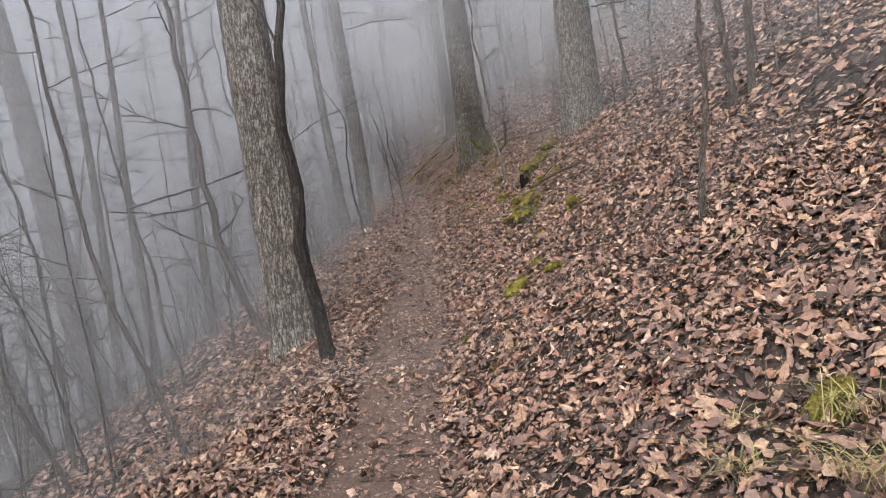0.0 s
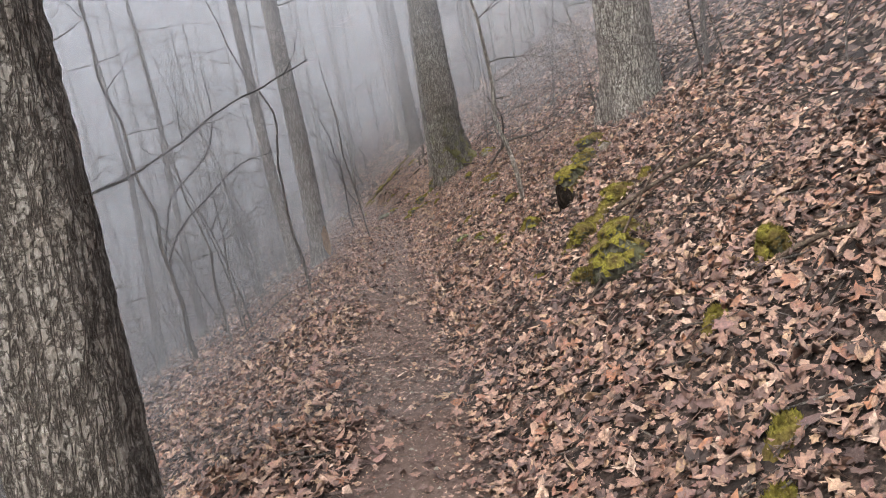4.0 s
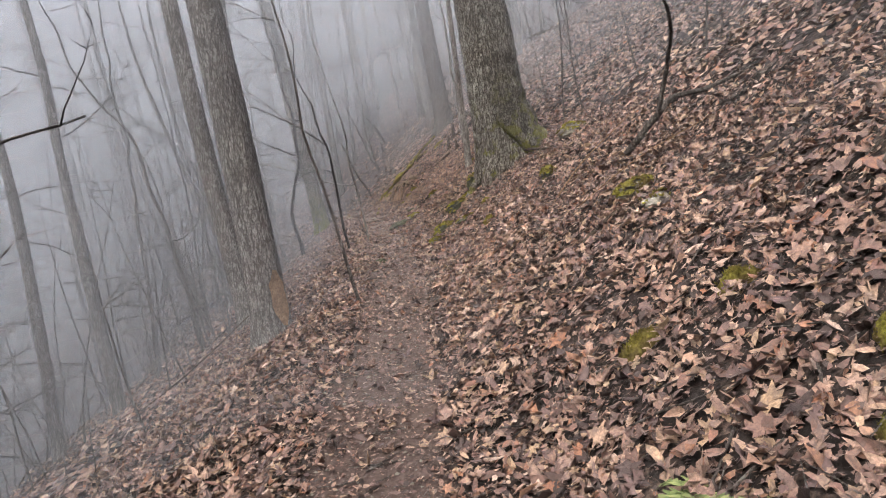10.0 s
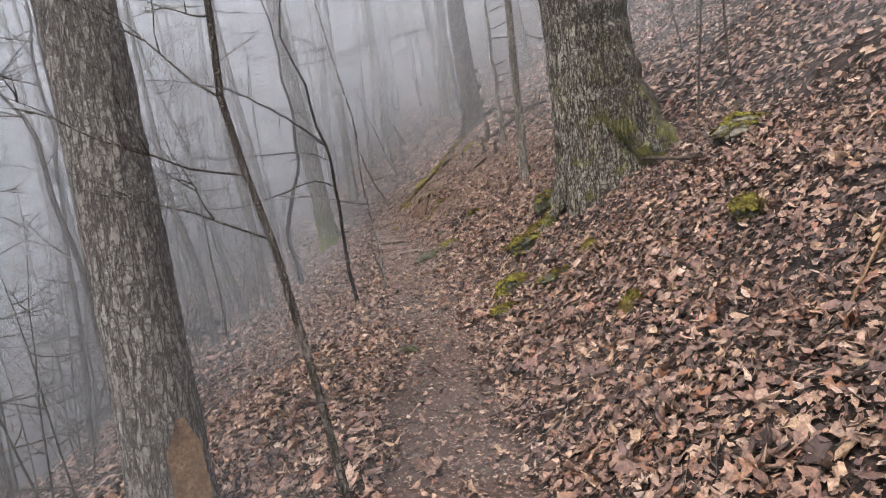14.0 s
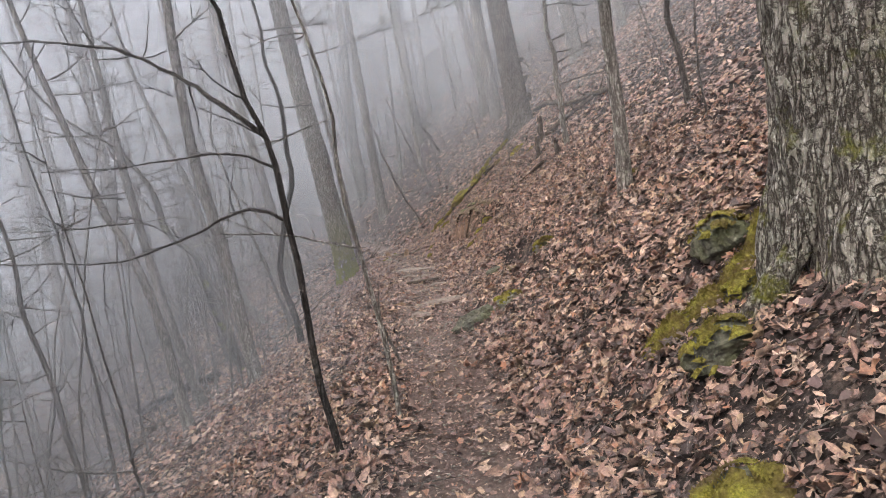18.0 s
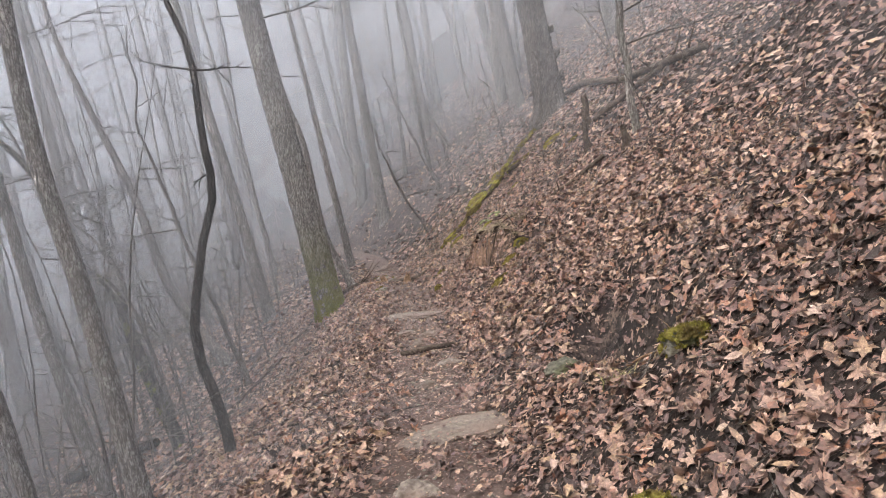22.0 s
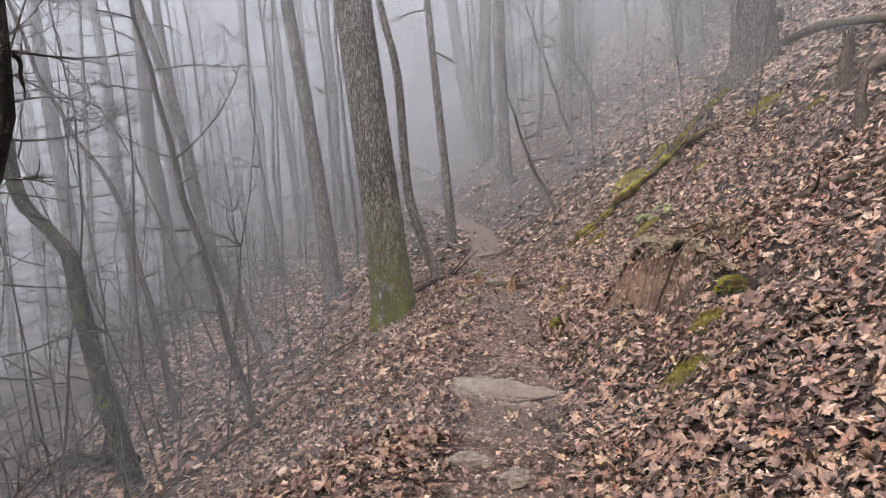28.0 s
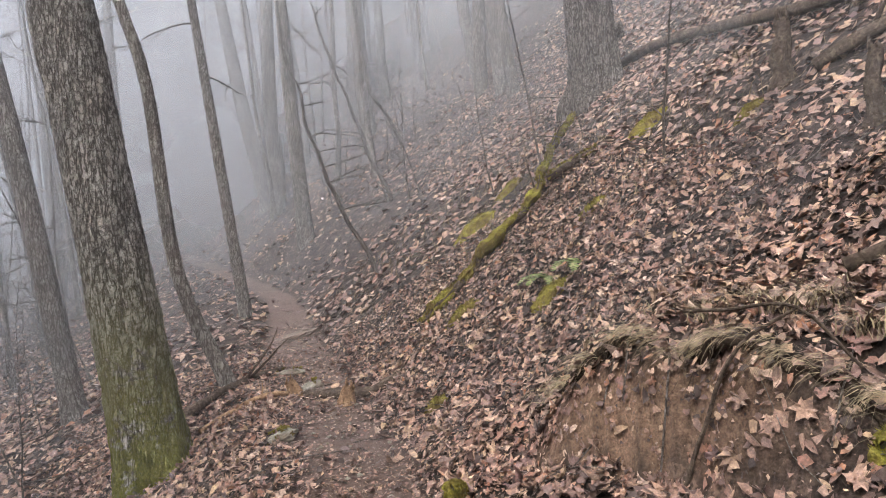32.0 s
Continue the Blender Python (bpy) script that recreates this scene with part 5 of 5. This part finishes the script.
def turf_lip():
    """The ragged mat of roots and humus that overhangs the clay cut."""
    rng = random.Random(4)
    y0 = 34.2
    x0 = 1.3 + float(along(TRAIL_X, y0))
    z0 = height(x0, y0)
    base = thing("turf_lip", x0, y0, z0, "dark overhanging lip of roots and humus above clay", "turf")
    columns, rows = 150, 6
    s, edge_line = Shape(), []
    for i in range(columns):
        y = 33.15 + 2.05 * i / (columns - 1)
        fade = min(1.0, i / 20, (columns - 1 - i) / 20) * float(smooth(noise.noise(Vector((y * 3.3, 8, 1))), -0.3, 0.1))
        u = 0.87 + 0.27 * (34.6 - y) + 0.21 + 0.06 * noise.noise(Vector((y * 2.1, 0, 3))) + 0.03 * noise.noise(Vector((y * 9, 2, 3)))
        out = (0.05 + 0.04 * noise.noise(Vector((y * 5, 0, 9)))) * fade
        drop = (0.05 + 0.05 * noise.noise(Vector((y * 7, 3, 1))) + 0.045 * noise.noise(Vector((y * 23, 5, 1)))) * fade
        cx = u + float(along(TRAIL_X, y))
        top = height(cx + 0.10, y)
        profile = ((0.16, height(cx + 0.16, y) - 0.012), (0.08, top - 0.03), (0.0, top - 0.035), (-out, top - 0.02 - 0.4 * drop), (-out * 0.9, top - 0.03 - drop), (0.03, top - 0.06 - 0.5 * drop))
        for k, (a, z) in enumerate(profile):
            q = 0.014 * noise.noise(Vector((y * 17, k * 2.3, 7)))
            s.v.append((cx + a + q - x0, y - y0, z + q - z0))
        edge_line.append(Vector(s.v[-2]))
    s.f += [(i * rows + k, i * rows + k + 1, (i + 1) * rows + k + 1, (i + 1) * rows + k) for i in range(columns - 1) for k in range(rows - 1)]
    child("mat", s.mesh("mat", HUMUS), base)
    for _ in range(46):
        p = rng.choice(edge_line[8:-8])
        w = wander(rng, p + Vector((0.01, 0, 0.01)), (-0.5, rng.uniform(-0.7, 0.7), -0.7), rng.uniform(0.06, 0.22), 6, 0.35, -0.05)
        r = rng.uniform(0.001, 0.003)
        child("rootlet", Shape().tube(w, [r * (1 - i / 8) for i in range(7)], 4, cap=False).mesh("rootlet", DEADWOOD), base)
    g = Shape()
    for k in (22, 41, 63, 70, 88, 96, 112, 128):
        foot = edge_line[k] + Vector((0.03, 0, 0.05))
        for _ in range(rng.randint(14, 34)):
            p = foot + Vector((rng.uniform(-0.02, 0.02), rng.gauss(0, 0.018), rng.uniform(-0.02, 0.01)))
            d = Vector((-0.8, rng.gauss(0, 0.35), rng.uniform(-0.1, 0.7))).normalized()
            step = rng.uniform(0.02, 0.045)
            side = Vector((0, rng.uniform(0.0012, 0.0024), 0.0008))
            q = len(g.v)
            for i in range(6):
                w = 1 - i / 5.6
                g.v += [tuple(p - side * w), tuple(p + side * w)]
                p = p + d * step
                d = (d + Vector((0.05, 0, -0.45))).normalized()
            g.f += [(q + 2 * i, q + 2 * i + 1, q + 2 * i + 3, q + 2 * i + 2) for i in range(5)]
    for _ in range(300):
        p = rng.choice(edge_line[4:-4]) + Vector((rng.uniform(0.0, 0.1), rng.uniform(-0.02, 0.02), rng.uniform(0.03, 0.06)))
        d = Vector((-0.7, rng.uniform(-0.6, 0.6), rng.uniform(0.0, 0.6))).normalized()
        size = rng.uniform(0.06, 0.24)
        side = Vector((0, rng.uniform(0.001, 0.0025), 0.001))
        k = len(g.v)
        for i in range(4):
            w = 1 - i / 3.6
            g.v += [tuple(p - side * w), tuple(p + side * w)]
            p = p + d * size / 3
            d = (d + Vector((-0.05, 0, -0.6))).normalized()
        g.f += [(k + 2 * i, k + 2 * i + 1, k + 2 * i + 3, k + 2 * i + 2) for i in range(3)]
    child("hanging_grass", g.mesh("hanging_grass", DEAD_GRASS), base, "pale dead grass hanging over the clay", "stuff")


turf_lip()


def snag(x, y, d, tall, tilt, material, name, label):
    """A broken-off stump with a splintered top."""
    rng = random.Random(int(abs(x * 97 + y * 31)))
    base = thing(name, x, y, height(x, y), label, "stump", "fallen wood")
    line = [(tilt * h + 0.25 * d * noise.noise(Vector((h * 6, x, 0))), 0.25 * d * noise.noise(Vector((h * 6, y, 4))), h) for h in np.linspace(-0.15, tall, 15)]
    s = Shape().tube(line, [0.5 * d * (1 + 0.5 * math.exp(-max(0, p[2]) * 9)) * (1 - 0.3 * p[2] / tall) * (1 + 0.3 * noise.noise(Vector((p[2] * 11, x, y)))) for p in line], 16, 0.7, x)
    child("stem", s.mesh("stem", material), base)
    for k in range(5):
        a = 6.28 * k / 5 + rng.uniform(-0.4, 0.4)
        p = Vector((tilt * tall + 0.3 * d * math.cos(a), 0.3 * d * math.sin(a), tall - 0.02))
        w = [p, p + Vector((0, 0, rng.uniform(0.3, 0.9) * d))]
        child("splinter", Shape().tube(w, [0.16 * d, 0.02 * d], 5).mesh("splinter", material), base)


snag(1.0, 36.9, 0.13, 0.55, 0.02, DEADWOOD, "tree_stump", "dark rotten upright snag on the slope")
snag(0.9, 33.1, 0.10, 0.3, -0.05, DEADWOOD, "tree_stump", "short dark rotten stump on the slope")
snag(0.75, 35.4, 0.09, 0.45, -0.02, DEADWOOD, "tree_stump", "slim dark broken stump on the slope")
snag(-2.62, 37.1, 0.11, 0.15, 0.25, CUTWOOD, "wooden_stake", "short split wooden stake tilting in the path")
snag(-3.1, 37.5, 0.10, 0.13, -0.3, CUTWOOD, "wooden_stake", "short broken wooden stake beside the path")
snag(1.36, 11.55, 0.09, 0.22, -0.3, ROT_AND_SHADE, "tree_stump", "small rotten stump under the mossy ledge")


def buttress(owner, points, thick, thin, material):
    """A root running out from a trunk's foot."""
    line = spline([(x - owner.location.x, y - owner.location.y, height(x, y) + h - owner.location.z) for x, y, h in points], 0.05)
    n = len(line)
    radii = [(thick + (thin - thick) * (i / n) ** 0.7) * (1 + 0.25 * noise.noise(p * 6)) for i, p in enumerate(line)]
    child("root", Shape().tube(line, radii, 16, 0.35, thick).mesh("root", material), owner)


buttress(GREAT_OAK, ((1.10, 22.8, 1.75), (1.24, 22.72, 1.05), (1.40, 22.65, 0.45), (1.62, 22.58, 0.02), (1.8, 22.5, -0.3)), 0.34, 0.24, ROOT_BARK)
buttress(GREAT_OAK, ((0.85, 22.85, 0.5), (0.66, 22.85, 0.2), (0.52, 22.9, 0.03), (0.35, 23.0, -0.1)), 0.11, 0.04, LICHEN_BARK)


def knot(owner, x, z, side, r):
    """A burl on a trunk."""
    rng = random.Random(int(z * 1000))
    bm = lump(rng, r, r, r * 1.2, 3, 0.3)
    bmesh.ops.translate(bm, vec=(x, side, z), verts=bm.verts)
    me = bpy.data.meshes.new("burl")
    bm.to_mesh(me)
    bm.free()
    me.materials.append(DAMP_BARK)
    child("burl", me, owner)


knot(BURLED, 0.30, 0.95, -0.14, 0.10)
knot(BURLED, 0.25, 1.5, -0.16, 0.09)
knot(BURLED, 0.20, 2.1, -0.2, 0.08)
# the torn foot of the scarred trunk
s = Shape()
for i in range(9):
    z = 0.16 + 0.075 * i
    w = 0.26 * math.sin(math.pi * (i + 0.6) / 9.4) * (1 + 0.5 * noise.noise(Vector((z * 9, 3, 1))))
    for k in range(5):
        a = -0.75 + w * (k - 2) / 2 * 1.6
        r = 0.20 * (1 + 0.25 * math.exp(-z * 3.2)) + 0.035 - 0.012 * (2 - abs(k - 2))
        s.v.append((r * math.cos(a) - 0.05 * z, r * math.sin(a), z))
s.f += [(i * 5 + k, i * 5 + k + 1, i * 5 + k + 6, i * 5 + k + 5) for i in range(8) for k in range(4)]
child("torn_wood", s.mesh("torn_wood", CUTWOOD), SCARRED, "bare orange-brown wood where the bark is torn")


# ---- fallen leaves over the whole slope ----
pieces = litter(82000, -2.4, 2.8, -1.0, 38, beside, 0.042, 0.14, 0.42, TEMPLATES, 2.0)
pieces += litter(100000, -2.9, 3.3, -1.5, 40, beside, 0.04, 0.11, 0.5, PLAIN, 1.3)
pieces += litter(170000, -2.7, 3.1, -1.5, 40, everywhere, 0.02, 0.07, 0.5, SCRAPS, 1.2)
pieces += litter(80000, -9, -2.7, -1.5, 50, beside, 0.06, 0.15, 0.5, CHIPS)
pieces += litter(140000, 3.1, 10, -1.5, 50, beside, 0.035, 0.115, 0.5, CHIPS)
pieces += litter(36000, -12, 10, 40, 62, beside, 0.08, 0.18, 0.4, CHIPS)
pieces += litter(150000, -0.8, 0.75, -1.5, 42, lambda u, x, y: rng.random(len(u)) < 0.36 + 0.8 * ripple(x * 2.2, y * 2.2, 17), 0.010, 0.055, 0.22, SCRAPS, 2.4)
on_bank = lambda u, x, y: rng.random(len(u)) < bank(u, y) * (0.35 + 1.1 * ripple(x * 5, y * 5, 51))
pieces += litter(8000, 0.6, 2.0, 32.9, 35.5, on_bank, 0.02, 0.075, 0.5, SCRAPS, 1.5)
pieces += litter(500, 0.6, 2.0, 32.9, 35.5, on_bank, 0.05, 0.12, 0.4, TEMPLATES, 1.5)
pieces += litter(170000, -0.9, 2.0, -1.0, 36, lambda u, x, y: rng.random(len(u)) < 0.8, 0.006, 0.024, 0.4, CRUMBS, 1.4)
leaf_litter = tagged(new("leaf_litter", big_mesh("leaf_litter", pieces, LEAF)), "damp brown fallen oak and maple leaves covering the slope", "leaves", kind="stuff")


# ---- brush, twigs, pebbles and loose leaves ----
def brush():
    rng = random.Random(21)
    s = Shape()
    for _ in range(430):
        if rng.random() < 0.68:
            u, y = rng.uniform(-9.5, -2.0), rng.uniform(3, 50)
        else:
            u, y = rng.uniform(2.8, 9), rng.uniform(6, 54)
        x = u + float(along(TRAIL_X, y))
        z = height(x, y)
        tall = rng.uniform(1.0, 3.8) if u > -3.2 else rng.uniform(1.5, 5.5)
        line = wander(rng, (x, y, z - 0.05), (rng.uniform(-0.35, 0.12), rng.uniform(-0.2, 0.2), 1), tall, 7, 0.1, 0.02)
        r = 0.0035 * tall + 0.003
        s.tube(line, [r * (1 - 0.8 * i / 7) for i in range(8)], 4, cap=False)
        for k in range(rng.randint(5, 10)):
            i = rng.randint(1, 6)
            a = rng.uniform(0, 6.28)
            spray(s, rng, line[i], (math.cos(a), math.sin(a), rng.uniform(-0.1, 0.6)), rng.uniform(0.4, 1.5) * (1.2 - i / 9), r * 0.6, 1, 3)
    for _ in range(60):
        u, y = rng.uniform(-9.8, -4.2), rng.uniform(6, 50)
        x = u + float(along(TRAIL_X, y))
        tall = rng.uniform(5.0, 9.0)
        line = wander(rng, (x, y, height(x, y) - 0.05), (rng.uniform(-0.22, 0.06), rng.uniform(-0.1, 0.1), 1), tall, 14, 0.13, 0.03)
        r = rng.uniform(0.008, 0.03)
        s.tube(line, [r * (1 - 0.75 * i / 14) for i in range(15)], 5, cap=False)
        for k in range(14):
            i = rng.randint(2, 12)
            a = rng.uniform(0, 6.28)
            spray(s, rng, line[i], (math.cos(a), math.sin(a), rng.uniform(-0.1, 0.5)), rng.uniform(0.8, 2.0), max(0.005, r * 0.3), 1, 3)
    tagged(new("brush", s.mesh("brush", TWIG_BARK)), "thin bare brush and shoots growing through the leaves", "brush", kind="stuff")
    t = Shape()
    for _ in range(4200):
        u, y = rng.gauss(0.4, 1.7), rng.uniform(-1, 42)
        x = u + float(along(TRAIL_X, y))
        a, size = rng.uniform(0, 6.28), rng.uniform(0.08, 0.5) * (0.5 if abs(u) < 0.4 else 1)
        line = []
        for i in range(4):
            px, py = x + math.cos(a) * size * i / 3 + rng.uniform(-0.01, 0.01), y + math.sin(a) * size * i / 3 + rng.uniform(-0.01, 0.01)
            line.append((px, py, height(px, py) + 0.012 + (0.02 if abs(u) > 0.4 else 0.0)))
        r = rng.uniform(0.0015, 0.006)
        t.tube(line, [r, r, r * 0.8, r * 0.4], 4, cap=False)
    tagged(new("twig_litter", t.mesh("twig_litter", TWIG_BARK)), "small dead twigs scattered over the leaves", "twigs", kind="stuff")
    g = Shape()
    for _ in range(2600):
        y = rng.uniform(-1, 44)
        x = rng.gauss(-0.05, 0.2) + float(along(TRAIL_X, y))
        r = rng.uniform(0.004, 0.013) * (1.7 if 26 < y < 38 and rng.random() < 0.35 else 1)
        z = height(x, y) + r * 0.2
        k = len(g.v)
        a = rng.uniform(0, 1.5)
        g.v += [(x + r * math.cos(a + q * 1.57) * rng.uniform(0.7, 1.4), y + r * math.sin(a + q * 1.57) * rng.uniform(0.7, 1.4), z) for q in range(4)] + [(x, y, z + r * 0.7), (x, y, z - r)]
        g.f += [(k + q, k + (q + 1) % 4, k + 4) for q in range(4)] + [(k + (q + 1) % 4, k + q, k + 5) for q in range(4)]
    tagged(new("gravel", g.mesh("gravel", ROCK, False)), "small stones and grit in the trodden path", "gravel", kind="stuff")


def undergrowth():
    """Dead grass and low stalks round the mossy log."""
    rng = random.Random(33)
    s = Shape()
    for _ in range(1500):
        y = rng.uniform(36.8, 44)
        u = rng.uniform(0.7, 4.2)
        x = u + float(along(TRAIL_X, y))
        z = height(x, y)
        a, size = rng.uniform(0, 6.28), rng.uniform(0.06, 0.24)
        lean = rng.uniform(0.2, 1.2)
        side = Vector((-math.sin(a), math.cos(a), 0)) * rng.uniform(0.0015, 0.004)
        p, q, r = Vector((x, y, z)), Vector((x + math.cos(a) * lean * size * 0.4, y + math.sin(a) * lean * size * 0.4, z + size * 0.6)), Vector((x + math.cos(a) * lean * size, y + math.sin(a) * lean * size, z + size * 0.75))
        k = len(s.v)
        s.v += [tuple(p - side), tuple(p + side), tuple(q - side * 0.7), tuple(q + side * 0.7), tuple(r)]
        s.f += [(k, k + 1, k + 3, k + 2), (k + 2, k + 3, k + 4)]
    tagged(new("undergrowth", s.mesh("undergrowth", DEAD_GRASS)), "sparse dead grass and stalks round the mossy log", "grass", kind="stuff")


undergrowth()
brush()
shapes = []
for v, f in TEMPLATES:
    me = mesh_of("leaf", v, f, LOOSE_LEAF, False)
    shapes.append(me)
pick = random.Random(8)
for _ in range(290):
    y = pick.uniform(1.0, 36)
    u = pick.choice((-1, 1)) * pick.uniform(0.1, 1.3)
    x = u + float(along(TRAIL_X, y))
    ob = new("leaf", pick.choice(shapes))
    ob.parent = leaf_litter
    e = 0.05
    nx, ny = -(height(x + e, y) - height(x, y)) / e, -(height(x, y + e) - height(x, y)) / e
    up = Vector((nx + pick.gauss(0, 0.2), ny + pick.gauss(0, 0.2), 1)).normalized()
    turn = up.to_track_quat("Z", "Y").to_matrix().to_4x4() @ Matrix.Rotation(pick.uniform(0, 6.28), 4, "Z")
    size = pick.uniform(0.09, 0.17)
    ob.matrix_local = Matrix.Translation((x, y, height(x, y) + 0.03)) @ turn @ Matrix.Diagonal((size, size * pick.uniform(0.8, 1.2), size, 1))


# ---- woods further off ----
def far_woods():
    rng = random.Random(11)
    shape = Shape()
    count = 0
    while count < 606:
        u, y = rng.uniform(-46, 30), rng.uniform(-14, 100)
        if count >= 560:
            u, y = rng.uniform(-10, 9), rng.uniform(43, 66)
        elif -9.5 < u < 9 and y < 52:
            continue
        if -2.2 < u < 1.8 and y < 66:
            continue
        x = u + float(along(TRAIL_X, y))
        z = height(x, y)
        count += 1
        d = rng.choice((0.09, 0.12, 0.15, 0.2, 0.28, 0.4, 0.55))
        tall = 8 + d * 18
        lean = rng.gauss(-0.05, 0.05)
        line = [Vector((x + lean * h + rng.uniform(-0.1, 0.1) * (h > 0), y + rng.uniform(-0.1, 0.1), z + h)) for h in (-0.4, 1.5, 3, 5, 7.5, tall)]
        shape.tube(line, [0.5 * d * (1 - 0.75 * max(0, p.z - z) / tall) for p in line], 6, cap=False)
        for _ in range(2):
            h = rng.uniform(2.0, tall)
            a = rng.uniform(0, 6.28)
            spray(shape, rng, (x + lean * h, y, z + h), (math.cos(a), math.sin(a), 0.4), rng.uniform(1.4, 3.0), 0.02 + 0.05 * d, 1, 3)
    tagged(new("far_woods", shape.mesh("far_woods", POLE_BARK)), "bare grey winter woods fading into fog", "woods", kind="stuff")


far_woods()


# ---- fog lying in the valley and beyond the bend ----
def fog_bank(u, y0, y1, thickness):
    n = 24
    v, f = [], []
    for i in range(n + 1):
        y = y0 + (y1 - y0) * i / n
        x = u + float(along(TRAIL_X, y)) + 0.8 * math.sin(y * 0.21 + u)
        v += [(x, y, height(x, y) - 1.0), (x, y, 45)]
    f = [(2 * i, 2 * i + 2, 2 * i + 3, 2 * i + 1) for i in range(n)]
    tagged(new("fog_bank", mesh_of("fog_bank", v, f, fog_material("fog", thickness, 0.12))), "pale grey fog hanging in the valley", "fog", "fog", kind="structure")


def fog_front(y, u0, u1, thickness):
    n = 24
    v, f = [], []
    for i in range(n + 1):
        u = u0 + (u1 - u0) * i / n
        yy = y + 0.8 * math.sin(u * 0.19 + y)
        x = u + float(along(TRAIL_X, y))
        v += [(x, yy, height(x, yy) - 1.0), (x, yy, 60)]
    f = [(2 * i, 2 * i + 2, 2 * i + 3, 2 * i + 1) for i in range(n)]
    tagged(new("fog_bank", mesh_of("fog_bank", v, f, fog_material("fog", thickness, 0.12))), "pale grey fog between the trees ahead", "fog", "fog", kind="structure")


for u, k in ((-10, 0.08), (-13, 0.14), (-18, 0.25), (-28, 0.5), (-42, 0.97)):
    fog_bank(u, -40, 56 - u * 0.5, k)
for y, k in ((44.5, 0.07), (48, 0.10), (52, 0.15), (56, 0.24), (61, 0.36), (67, 0.52), (76, 0.75), (92, 0.97)):
    fog_front(y, -22 - (y - 44) * 0.4, 60, k)


VEIL = fog_material("fog_veil", 0.108, 0.12, True)


def fog_veil(y):
    """A veil of mist across the slope, open where the path runs through it."""
    across = spaced(((-24, 2.0), (-4, 0.5), (-2, 0.22), (2.2, 0.5), (4, 2.0), (30, 2.0)))
    up = spaced(((-17, 2.0), (-3, 0.5), (-2, 0.22), (2.2, 0.5), (4, 2.0), (10, 10), (40, 10)))
    middle, eye = float(along(TRAIL_X, y)) + 0.06, float(along(TRAIL_Z, y)) + 1.5
    v = [(middle + u, y + 0.5 * math.sin(u * 0.4 + y) * min(1.0, abs(u) / 3), eye + h) for h in up for u in across]
    far = [math.hypot(u, h) for h in up for u in across]
    n = len(across)
    f = []
    for i in range(len(up) - 1):
        for k in range(n - 1):
            q = (i * n + k, i * n + k + 1, (i + 1) * n + k + 1, (i + 1) * n + k)
            if y > 34 or min(far[j] for j in q) > 0.42:
                f.append(q)
    me = mesh_of("fog_bank", v, f, VEIL)
    me.attributes.new("veil", "FLOAT", "POINT").data.foreach_set("value", [0.22 + 0.55 * float(smooth(r, 0.5, 4.5)) if y > 34 else float(smooth(r, 0.5 + 0.4 * smooth(v[i][0] - middle, 0.0, 1.0), 2.3 + 2.7 * smooth(v[i][0] - middle, 0.0, 1.5))) for i, r in enumerate(far)])
    tagged(new("fog_bank", me), "pale grey fog drifting between the trees", "fog", "fog", kind="structure")


for k in range(12):
    fog_veil(5.0 + 3.4 * k)
